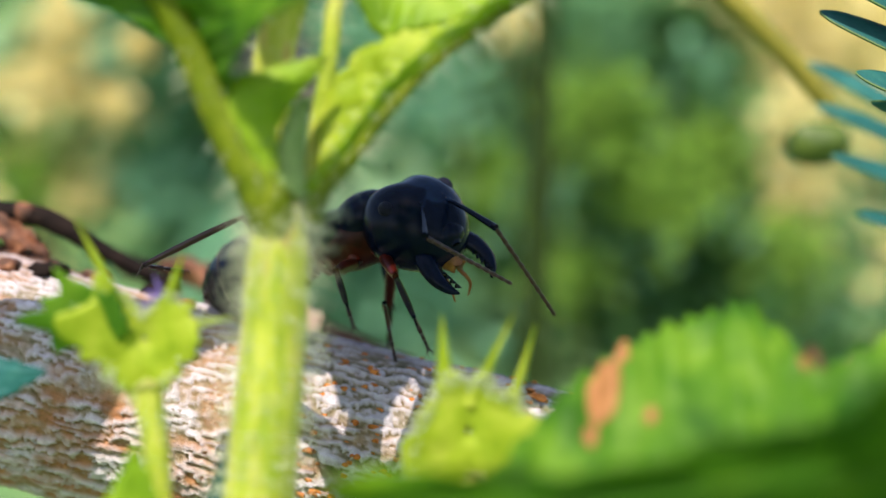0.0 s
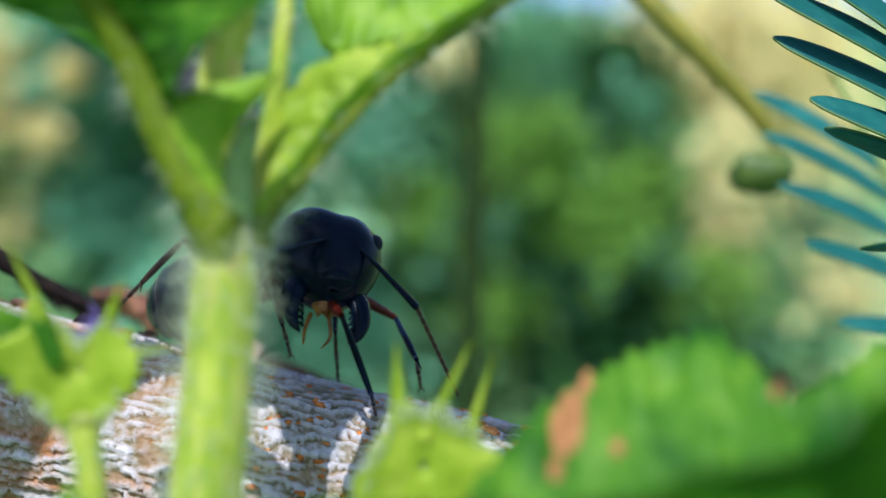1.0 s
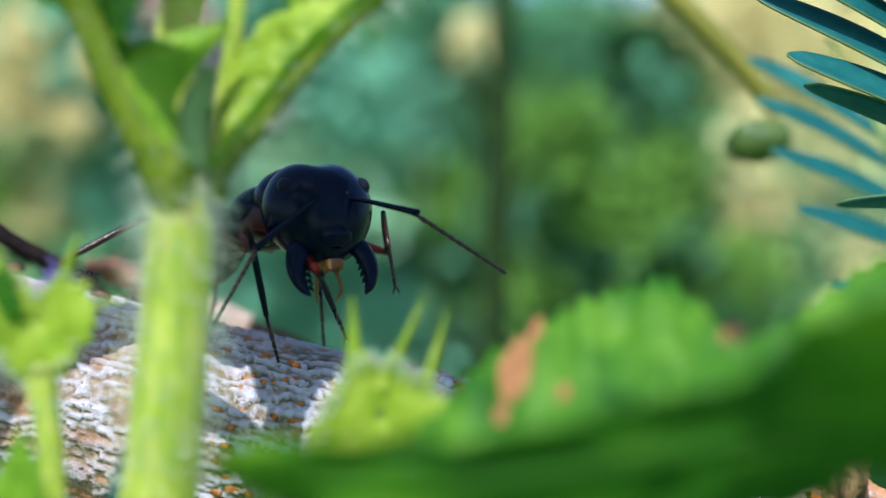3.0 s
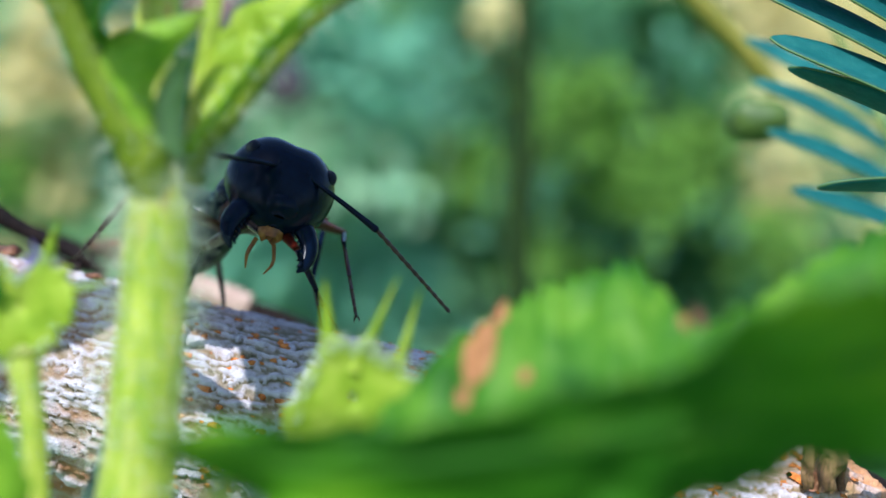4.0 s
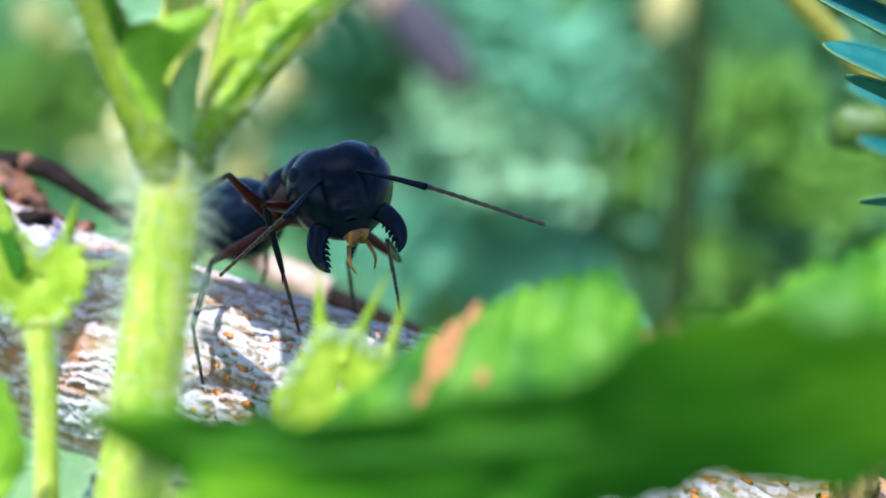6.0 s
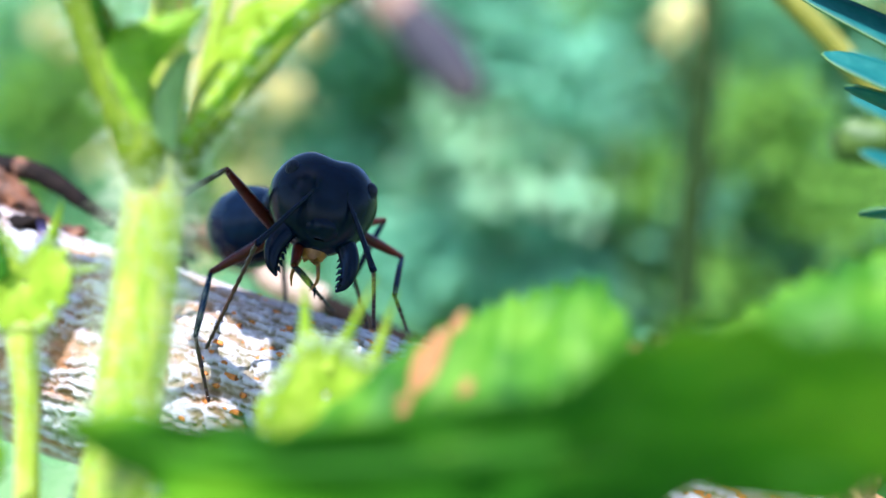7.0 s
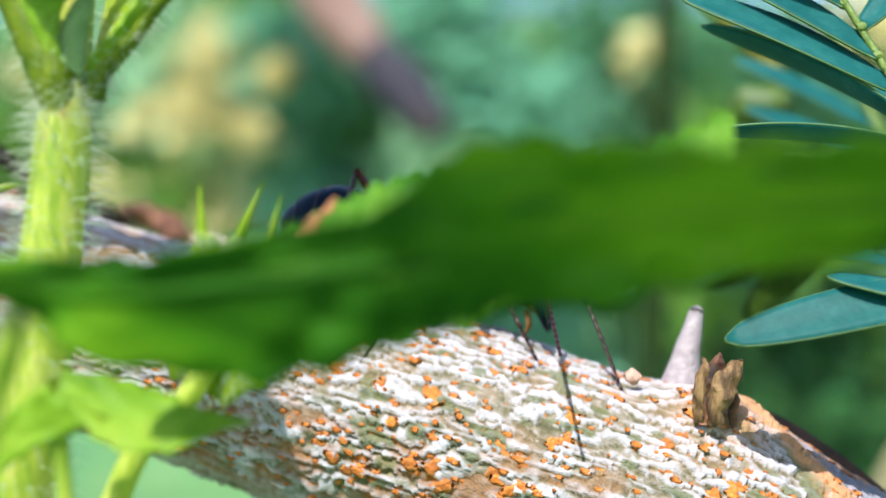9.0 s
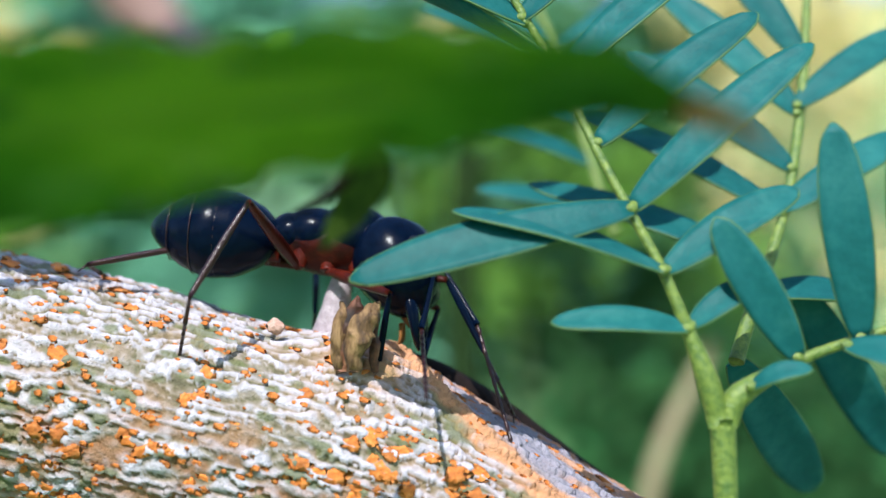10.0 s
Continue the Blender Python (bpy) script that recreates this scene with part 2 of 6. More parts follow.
def grid_faces(rows, cols, wrap=False):
    f = []
    for i in range(rows - 1):
        for j in range(cols if wrap else cols - 1):
            k = (j + 1) % cols
            f.append((i * cols + j, i * cols + k, (i + 1) * cols + k, (i + 1) * cols + j))
    return f


def tube(ctrl, radii, n=16, seg=10, wobble=0.0, flat=1.0):
    path = spline(ctrl, n)
    r = np.interp(np.linspace(0, 1, n), np.linspace(0, 1, len(radii)), radii)
    tan, side, up = frames_along(path)
    a = np.linspace(0, 2 * np.pi, seg, endpoint=False)
    rr = r[:, None] * np.ones(seg)
    if wobble:
        q = np.stack([np.repeat(np.arange(n) * 0.35, seg), np.tile(np.cos(a) * 1.5 + 9, n), np.tile(np.sin(a) * 1.5 + 4, n)], 1)
        rr = rr * (1 + wobble * (vnoise(q).reshape(n, seg) - 0.5) * 2)
    v = path[:, None] + rr[..., None] * (np.cos(a)[None, :, None] * side[:, None] + flat * np.sin(a)[None, :, None] * up[:, None])
    v = np.vstack([v.reshape(-1, 3), path[0] - tan[0] * r[0] * 0.4, path[-1] + tan[-1] * r[-1] * 0.6])
    f = grid_faces(n, seg, True)
    f += [(j, n * seg, (j + 1) % seg) for j in range(seg)]
    f += [((n - 1) * seg + j, (n - 1) * seg + (j + 1) % seg, n * seg + 1) for j in range(seg)]
    f[:n * seg - seg] = [q[::-1] for q in f[:n * seg - seg]]
    return v, f


def ball(centre, radii, rings=14, seg=20, warp=None):
    th = np.linspace(0, np.pi, rings + 2)[1:-1]
    a = np.linspace(0, 2 * np.pi, seg, endpoint=False)
    d = np.stack([np.cos(th)[:, None] * np.ones(seg), np.sin(th)[:, None] * np.cos(a), np.sin(th)[:, None] * np.sin(a)], -1).reshape(-1, 3)
    d = np.vstack([d, (1, 0, 0), (-1, 0, 0)])
    v = d * np.array(radii)
    if warp:
        v = warp(v, d)
    f = [q[::-1] for q in grid_faces(rings, seg, True)]
    m = rings * seg
    f += [(j, (j + 1) % seg, m)[::-1] for j in range(seg)]
    f += [(m - seg + (j + 1) % seg, m - seg + j, m + 1)[::-1] for j in range(seg)]
    f = [q[::-1] for q in f]
    return v + np.array(centre), f


def join(*geos):
    vs, fs, k = [], [], 0
    for v, f in geos:
        vs.append(np.asarray(v, float))
        fs += [tuple(i + k for i in q) for q in f]
        k += len(v)
    return np.vstack(vs), fs


def sheet(grid, thick=0.1):
    """A closed, thin sheet from a grid of points (rows, cols, 3)."""
    rows, cols, _ = grid.shape
    du, dv = np.gradient(grid, axis=0), np.gradient(grid, axis=1)
    nrm = unit(np.cross(du, dv))
    top, bot = grid + nrm * thick / 2, grid - nrm * thick / 2
    v = np.vstack([top.reshape(-1, 3), bot.reshape(-1, 3)])
    m = rows * cols
    f = grid_faces(rows, cols)
    f = [q[::-1] for q in f] + [tuple(i + m for i in q) for q in f]
    rim = [i for i in range(cols)] + [i * cols + cols - 1 for i in range(1, rows)] + [(rows - 1) * cols + i for i in range(cols - 2, -1, -1)] + [i * cols for i in range(rows - 2, 0, -1)]
    f += [(rim[k], rim[(k + 1) % len(rim)], rim[(k + 1) % len(rim)] + m, rim[k] + m) for k in range(len(rim))]
    return v, f


BASES = {}


def mesh_of(name, geo, mat, smooth=True):
    v, f = geo
    me = bpy.data.meshes.new(name)
    me.from_pydata((np.asarray(v) * MM).tolist(), [], [tuple(int(i) for i in q) for q in f])
    me.polygons.foreach_set("use_smooth", [smooth] * len(me.polygons))
    me.materials.append(mat)
    me.update()
    return me


def thing(name, base, label, category, group="", kind=""):
    ob = new(name)
    ob.empty_display_size = 0.002
    ob.location = [c * MM for c in base]
    BASES[ob.name] = np.array(base, float)
    return tagged(ob, label, category, group, kind)


def part(name, geo, mat, parent, label="", smooth=True, local=False):
    """One mesh object under a thing or a part; geo in world millimetres unless local."""
    v, f = geo
    base = np.zeros(3) if local else BASES.get(parent.name, np.zeros(3))
    ob = new(name, mesh_of(name, (np.asarray(v) - base, f), mat, smooth))
    ob.parent = parent
    BASES[ob.name] = base if not local else np.zeros(3)
    return tagged(ob, label)


def single(name, geo, mat, base, label, category, group="", kind=""):
    """A thing that is one mesh."""
    ob = new(name, mesh_of(name, (np.asarray(geo[0]) - np.array(base, float), geo[1]), mat))
    ob.location = [c * MM for c in base]
    BASES[ob.name] = np.array(base, float)
    return tagged(ob, label, category, group, kind)


def hairs(roots, normals, length, count_seed, droop=0.15, width=0.02):
    """Thin three-sided hairs standing on a surface."""
    r = np.random.RandomState(count_seed)
    vs, fs = [], []
    for p, n in zip(roots, normals):
        d = unit(n + r.normal(0, 0.28, 3))
        s = unit(np.cross(d, r.normal(0, 1, 3)))
        w = np.cross(d, s)
        ln = length * r.uniform(0.45, 1.15)
        mid = p + d * ln * 0.55
        tip = p + d * ln + np.array((0, 0, -droop * ln)) + s * r.normal(0, 0.1) * ln
        k = len(vs)
        for q, wd in ((p, width), (mid, width * 0.6)):
            for a in (0, 2.1, 4.2):
                vs.append(q + wd * (math.cos(a) * s + math.sin(a) * w))
        vs.append(tip)
        for a in range(3):
            b = (a + 1) % 3
            fs += [(k + a, k + b, k + 3 + b, k + 3 + a), (k + 3 + a, k + 3 + b, k + 6)]
    return np.array(vs), fs


def tube_hairs(ctrl, radii, count, length, seed, part_of=(0, 1)):
    n = 60
    path = spline(ctrl, n)
    rad = np.interp(np.linspace(0, 1, n), np.linspace(0, 1, len(radii)), radii)
    _, side, up = frames_along(path)
    r = np.random.RandomState(seed)
    i = (r.uniform(part_of[0], part_of[1], count) * (n - 1)).astype(int)
    a = r.uniform(0, 2 * np.pi, count)
    nrm = np.cos(a)[:, None] * side[i] + np.sin(a)[:, None] * up[i]
    return hairs(path[i] + nrm * rad[i][:, None] * 0.95, nrm, length, seed + 1)


# ---- ground ----
def build_ground():
    ys = np.concatenate([np.linspace(-3000, 100, 12), np.linspace(180, 2100, 40), np.geomspace(2300, 300000, 18)])
    xs = np.concatenate([-np.geomspace(150000, 500, 14), np.linspace(-400, 400, 25), np.geomspace(500, 150000, 14)])
    X, Y = np.meshgrid(xs, ys)
    rise = np.clip((Y - 760) / 1300, 0, 1)
    dip = np.clip((Y - 90) / 260, 0, 1)
    Z = -75 - 120 * dip * dip * (3 - 2 * dip) + 640 * rise * rise * (3 - 2 * rise)
    lump = vnoise(np.stack([X.ravel() / 90 + 3, Y.ravel() / 90, X.ravel() * 0], 1)).reshape(X.shape) - 0.5
    Z = Z + lump * 26 * (np.abs(X) < 2000)
    v = np.stack([X, Y, Z], -1).reshape(-1, 3)
    ob = new("ground", mesh_of("ground", (v, [q[::-1] for q in grid_faces(len(ys), len(xs))][::1]), GROUND))
    me = ob.data
    me.flip_normals()
    tagged(ob, "sunlit grassy ground with straw-coloured patches rising into a bank", "ground", kind="structure")


build_ground()

# ---- blurred shrubs behind ----
def leaf_cloud(centres, seed, size=(5, 11), aim=None, loose=0.6, fill=3):
    """Many small pointed leaves about the given centres (x, y, z, spread, count)."""
    r = np.random.RandomState(seed)
    vs, fs = [], []
    for x, y, z, spread, count in centres:
        for _ in range(int(count * fill)):
            c = np.array((x, y, z)) + r.normal(0, 1, 3) * spread * np.array((0.55, 0.3, 0.55))
            d = unit(r.normal(0, 1, 3) + np.array((0, 0, 0.2)))
            s = unit(np.cross(d, r.normal(0, 1, 3) + np.array((0, -0.6, 0.6))))
            if aim is not None:
                s = unit(np.cross(d, unit(np.array(aim) + r.normal(0, loose, 3))))
            u = np.cross(s, d)
            ln, k = r.uniform(*size), len(vs)
            w = ln * r.uniform(0.2, 0.32)
            for a, b, h in ((0, 0, 0), (0.35, 1, 0.12), (0.7, 0.8, 0.1), (1, 0, -0.1), (0.7, -0.8, 0.1), (0.35, -1, 0.12), (0.5, 0, -0.06)):
                vs.append(c + d * ln * (a - 0.5) + s * w * b + u * ln * h)
            fs += [(k + 6, k + i, k + (i + 1) % 6) for i in range(6)]
    return np.array(vs), fs


def far(c):
    """The shrubs stand twice as far off as the thicket that the list below was laid out for."""
    x, y, z, spread, count = c
    return 6 + (x - 6) * 2, -57 + (y + 57) * 2, -1 + (z + 1) * 2, spread * 2, count


def build_shrubs():
    def shrub(name, mat, centres, seed, label, size=(5, 11), aim=SUN, loose=0.7, fill=8, more=()):
        size = (size[0] * 1.15, size[1] * 1.15)
        ob = new(name, mesh_of(name, leaf_cloud([far(c) for c in centres] + list(more), seed, size, aim, loose, fill), mat, False))
        tagged(ob, label, "shrub", kind="stuff")

    shrub("shrub_foliage", BG_MID, [(-70, 230, 38, 15, 60), (45, 250, 46, 17, 70), (-60, 240, -4, 18, 70), (-49, 220, 45, 14, 50), (30, 250, 12, 16, 60), (10, 240, 58, 14, 50), (-10, 280, 36, 22, 90),
                                    (-110, 260, 0, 24, 70), (95, 270, 8, 18, 50), (-100, 240, 62, 16, 50), (-30, 300, 80, 25, 70), (5, 280, 8, 24, 90), (-35, 270, 10, 20, 70), (-20, 260, -30, 22, 70), (40, 280, 30, 20, 60), (-148, 250, 40, 24, 110), (-145, 250, 5, 22, 90), (-125, 255, 30, 16, 50), (-170, 260, 20, 22, 60)], 10,
          "soft green shrub foliage far out of focus",
          more=[(80, 575, 52, 34, 60), (-16, 590, 19, 60, 90), (65, 590, 111, 40, 60), (25, 580, 23, 40, 60)])
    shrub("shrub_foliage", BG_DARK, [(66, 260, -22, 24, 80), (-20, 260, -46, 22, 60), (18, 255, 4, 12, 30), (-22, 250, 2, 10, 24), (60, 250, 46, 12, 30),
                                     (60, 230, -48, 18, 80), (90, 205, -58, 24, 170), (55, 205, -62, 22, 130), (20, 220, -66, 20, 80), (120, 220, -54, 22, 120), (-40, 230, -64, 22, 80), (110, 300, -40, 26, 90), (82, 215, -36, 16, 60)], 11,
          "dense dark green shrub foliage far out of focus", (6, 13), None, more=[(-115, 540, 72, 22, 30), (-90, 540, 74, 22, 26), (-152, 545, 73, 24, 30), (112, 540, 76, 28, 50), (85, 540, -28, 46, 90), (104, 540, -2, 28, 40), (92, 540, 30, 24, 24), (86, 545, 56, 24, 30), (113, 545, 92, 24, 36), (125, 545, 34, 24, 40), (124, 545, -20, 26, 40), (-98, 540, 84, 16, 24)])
    shrub("shrub_foliage", BG_TEAL, [(-26, 220, 27, 13, 60), (-16, 230, 5, 15, 70), (-41, 210, -6, 12, 50), (44, 240, 0, 18, 70), (58, 250, -8, 18, 60), (-62, 230, 16, 14, 50),
                                     (-12, 230, -16, 18, 60), (-26, 200, 50, 12, 45), (-8, 205, 32, 12, 50), (-60, 205, 44, 12, 40), (20, 260, -28, 20, 60), (80, 260, -30, 20, 60), (58, 240, 36, 10, 30), (-80, 250, -30, 22, 60), (10, 280, 30, 20, 60),
                                     (-50, 280, 62, 18, 50), (130, 280, 0, 22, 60), (30, 290, 60, 18, 40)], 12,
          "dense bluish green shrub foliage far out of focus",
          more=[(-61, 556, 51, 34, 70), (-40, 560, 60, 26, 40), (-123, 570, 41, 36, 60), (-16, 575, 10, 44, 60), (-64, 540, 50, 22, 50), (-35, 545, 38, 24, 50), (-20, 545, 78, 26, 40)])
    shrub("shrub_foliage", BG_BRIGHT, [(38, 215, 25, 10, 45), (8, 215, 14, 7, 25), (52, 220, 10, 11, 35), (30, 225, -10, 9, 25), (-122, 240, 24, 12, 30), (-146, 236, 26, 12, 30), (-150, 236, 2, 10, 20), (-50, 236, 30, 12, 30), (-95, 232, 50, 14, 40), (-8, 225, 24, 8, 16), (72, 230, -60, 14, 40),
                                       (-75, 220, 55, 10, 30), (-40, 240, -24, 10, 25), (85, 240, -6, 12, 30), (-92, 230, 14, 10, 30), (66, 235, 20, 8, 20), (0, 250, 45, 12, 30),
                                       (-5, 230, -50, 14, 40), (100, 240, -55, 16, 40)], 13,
          "bright green shrub foliage with sunlight put into its colour, far out of focus",
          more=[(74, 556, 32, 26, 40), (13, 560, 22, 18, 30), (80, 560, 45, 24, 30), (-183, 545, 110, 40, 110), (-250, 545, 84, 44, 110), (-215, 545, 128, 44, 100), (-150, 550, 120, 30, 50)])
    # straw leaves; the small dense clumps put blurred bright glints into leaf colour
    shrub("shrub_foliage", BG_STRAW, [(-98, 225, 34, 8, 13), (-69, 220, 28, 5, 14), (17, 215, 47, 5, 16), (-60.6, 194, 38.4, 2.4, 60), (-66, 194, 26.6, 2.4, 30), (-91, 195, 28, 3.5, 12), (-110, 222, 12, 8, 14), (-138, 235, 44, 6, 12), (-86, 222, 46, 4, 16), (-98, 222, 36, 4, 10), (-46, 240, 34, 7, 16), (-52, 235, 22, 5, 8),
                                      (86, 230, 30, 8, 20), (-86, 225, 20, 11, 10), (-84, 225, 4, 9, 6), (-30, 230, 52, 5, 12), (-100, 240, -10, 7, 20), (86, 290, 62, 16, 150), (112, 300, 50, 18, 130), (100, 290, 78, 16, 100), (128, 300, 22, 14, 70), (-108, 280, 66, 14, 70)], 14,
          "dry straw-coloured leaves, some clumps imitating bright glints, far out of focus", (5, 10), SUN, 0.3, 2.6,
          more=[(155, 575, 108, 40, 130), (194, 575, 124, 40, 130), (230, 575, 125, 40, 130), (168, 570, 43, 20, 40), (178, 570, 20, 22, 45), (185, 555, 105, 34, 150), (225, 555, 80, 34, 140), (160, 555, 118, 28, 90), (245, 575, -7, 30, 60), (-161, 560, 44, 22, 45), (-141, 560, 51, 18, 30),
                (29, 560, 100, 20, 36), (-19, 560, 79, 16, 26), (-166, 490, 92.8, 15, 190), (-176, 490, 67.4, 12, 120), (-169, 555, 24, 12, 34), (-190, 555, 18, 10, 22), (-272, 560, 112, 22, 40)])

    # pale leaves scattered where the foliage has to look more brightly lit
    shrub("shrub_foliage", BG_MINT, [], 15, "pale green shrub leaves with sunlight put into their colour, far out of focus", (5, 10), SUN, 0.4, 4,
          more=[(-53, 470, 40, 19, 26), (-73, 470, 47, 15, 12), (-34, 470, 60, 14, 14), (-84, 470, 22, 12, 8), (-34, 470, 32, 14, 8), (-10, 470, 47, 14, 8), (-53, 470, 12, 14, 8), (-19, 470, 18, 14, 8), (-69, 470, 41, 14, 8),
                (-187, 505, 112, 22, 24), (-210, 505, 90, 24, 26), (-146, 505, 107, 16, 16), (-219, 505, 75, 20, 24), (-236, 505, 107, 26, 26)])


build_shrubs()


def build_shrub_stems():
    th = thing("bare_shrub", (32, 395, -150), "dark upright shrub stem far out of focus", "shrub")
    part("stem", tube([(32, 395, -150), (33, 395, 0), (34.5, 396, 40), (36, 398, 140)], [6.2, 6, 5.6, 4.6], 24, 12, 0.15), BG_STEM, th)
    for line, r in (([(33.3, 395, 12), (42, 393, 28), (56, 390, 42)], 2.4), ([(34.6, 396, 44), (26, 394, 60), (11, 392, 70)], 2.2)):
        part("side_shoot", tube(line, [r, r * 0.8, r * 0.5], 12, 8, 0.1), BG_STEM, th)
    th = thing("shrub_branch", (-50, 402, 50), "pinkish bare branch with a violet grey end, out of focus", "branch")
    part("branch_end", tube([(-50, 402, 50), (-58, 402, 59), (-70, 403, 72), (-78, 403, 80)], [7, 10, 11, 9], 24, 12, 0.15), PURPLE, th, "violet grey broken end")
    part("branch_wood", tube([(-74, 404, 75), (-81, 404, 83), (-95, 405, 101), (-140, 407, 160)], [8, 11, 12.5, 13], 24, 12, 0.15), BG_PINK, th)
    single("leaning_twig", tube([(56, 150, -70), (62, 152, -42), (72, 154, -22)], [1.9, 1.7, 1.2], 12, 10), TAN_TWIG, (56, 150, -70),
           "tan leaning twig far out of focus", "twig")


build_shrub_stems()

# ---- the branch that the ant walks on ----
AXIS = [(-60, 11, 1.8), (-45, 10, -1.8), (-30, 8.4, -5.3), (-20, 7.4, -7.6), (-10, 6.2, -10.0), (0, 5.2, -12.4), (10, 4.3, -14.9), (19, 3.6, -17.2), (26, 3.2, -19.9), (34, 2.8, -24.3), (46, 2.2, -31.5), (60, 2, -40)]
AXIS_FINE = spline(AXIS, 400)
RADIUS = 5.75


def branch_radius(x):
    return RADIUS + 0.35 * np.exp(-((x - 5) / 9.0) ** 2) - 0.75 * (1 / (1 + np.exp(-(np.asarray(x) - 27) / 3.0)))


def branch_top(x, y):
    """Height of the bark at x, y."""
    cy = np.interp(x, AXIS_FINE[:, 0], AXIS_FINE[:, 1])
    cz = np.interp(x, AXIS_FINE[:, 0], AXIS_FINE[:, 2])
    r = float(branch_radius(x))
    d = min(abs(y - cy), r * 0.95)
    return cz + math.sqrt(r * r - d * d) * 1.03


def build_branch():
    n, seg = 760, 250
    path = spline(AXIS, 3000)
    keep = np.interp(np.linspace(0, 1, n), [0, 0.12, 0.9, 1], [0, 0.24, 0.80, 1])
    path = path[(keep * 2999).astype(int)]
    tan = unit(np.gradient(path, axis=0))
    side = unit(np.cross(tan, (0, 0, 1.0)))       # towards the camera
    up = np.cross(side, tan)
    s = np.concatenate([[0], np.cumsum(np.linalg.norm(np.diff(path, axis=0), axis=1))])
    # angles: dense on the side that is seen
    a = np.concatenate([np.linspace(-75, 165, 200), np.linspace(165, 285, 51)[1:-1]])
    a = np.radians(np.concatenate([a, [284.0]]))
    a = a[:seg]
    m = len(a)
    S, A = np.meshgrid(s, a, indexing="ij")
    arc = A * RADIUS
    warp = (vnoise(np.stack([S.ravel() / 4.0, arc.ravel() / 1.3, S.ravel() * 0 + 1], 1)) - 0.5)
    warp2 = (vnoise(np.stack([S.ravel() / 1.0, arc.ravel() / 0.5, S.ravel() * 0 + 5], 1)) - 0.5)
    warp3 = (vnoise(np.stack([S.ravel() / 0.2, arc.ravel() / 0.2, S.ravel() * 0 + 15], 1)) - 0.5)
    ph = arc.ravel() / 0.62 + 1.7 * warp + 0.95 * warp2 + 0.4 * warp3 - S.ravel() * 0.06
    ph = ph + np.round(4 * vnoise(np.stack([S.ravel() / 1.9, arc.ravel() / 0.9, S.ravel() * 0 + 13], 1))) * 0.24   # cracks across
    saw = ph - np.floor(ph)                        # plates that overhang downward
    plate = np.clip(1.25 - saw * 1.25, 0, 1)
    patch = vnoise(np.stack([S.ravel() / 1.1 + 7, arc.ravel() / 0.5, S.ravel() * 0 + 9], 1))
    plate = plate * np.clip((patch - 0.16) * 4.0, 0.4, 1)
    fine = vnoise(np.stack([S.ravel() / 0.28, arc.ravel() / 0.22, S.ravel() * 0], 1))
    big = vnoise(np.stack([S.ravel() / 6.0, arc.ravel() / 4.0, S.ravel() * 0 + 3], 1))
    h = 0.30 * plate + 0.10 * fine + 0.5 * (big - 0.5)
    knot = 0.9 * np.exp(-(((S - np.interp(20.5, path[:, 0], s)) / 2.6) ** 2) - ((A - np.radians(72)) / 0.45) ** 2)
    # a peeled ridge runs down from the bud stub
    ridge = np.radians(np.interp(path[:, 0], [20, 21.5, 23.8, 25.8, 27.2, 29, 36], [97, 82, 67, 54, 47, 38, 8]))[:, None]
    off = (A - ridge) * RADIUS * 0.75
    begun = np.clip((path[:, 0] - 20.8) / 1.5, 0, 1)[:, None]
    wander = 0.7 * (vnoise(np.stack([S.ravel() / 1.5, arc.ravel() / 4, S.ravel() * 0 + 31], 1)) - 0.5).reshape(S.shape)
    line = begun * np.exp(-((off + wander) / 0.42) ** 2)
    R = branch_radius(path[:, 0])[:, None] - 0.2 + h.reshape(S.shape) + knot + 0.35 * line
    v = path[:, None] + R[..., None] * (np.cos(A)[..., None] * side[:, None] + np.sin(A)[..., None] * up[:, None])
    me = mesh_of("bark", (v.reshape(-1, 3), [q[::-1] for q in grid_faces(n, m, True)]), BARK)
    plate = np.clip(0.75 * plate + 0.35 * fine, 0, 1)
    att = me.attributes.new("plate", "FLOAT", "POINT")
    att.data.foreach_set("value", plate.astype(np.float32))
    right = 0.5 * np.clip((S.ravel() - np.interp(24.5, path[:, 0], s)) / 3, 0, 1) * np.clip((vnoise(np.stack([S.ravel() / 6, arc.ravel() / 0.9, S.ravel() * 0 + 2], 1)) - 0.42) * 5, 0, 1)
    left = 0.75 * np.clip((np.interp(-5, path[:, 0], s) - S.ravel()) / 6, 0, 1) * np.clip((vnoise(np.stack([S.ravel() / 1.6, arc.ravel() / 0.9, S.ravel() * 0 + 6], 1)) - 0.38) * 5, 0, 1)
    low = 1.0 * np.clip((0.5 - A.ravel()) / 0.65, 0, 1) * np.clip((vnoise(np.stack([S.ravel() / 1.8, arc.ravel() / 0.6, S.ravel() * 0 + 16], 1)) - 0.45) * 5, 0, 1)
    att = me.attributes.new("rust", "FLOAT", "POINT")
    att.data.foreach_set("value", np.clip((right + left + low) * (1 - 0.7 * plate), 0, 1).astype(np.float32))
    blush = 0.16 * np.clip((vnoise(np.stack([S.ravel() / 2.2, arc.ravel() / 1.2, S.ravel() * 0 + 23], 1)) - 0.5) * 4, 0, 1)
    scar = 0.75 * np.exp(-(((S - np.interp(21.0, path[:, 0], s)) / 1.9) ** 2) - ((A - np.radians(68)) / 0.35) ** 2).ravel() * (0.4 + fine)
    streak = np.clip((vnoise(np.stack([S.ravel() / 5, arc.ravel() / 0.45, S.ravel() * 0 + 27], 1)) - 0.46) * 6, 0, 1) * (begun * np.clip((off + 0.8) / 0.8, 0, 1)).ravel() * 0.45
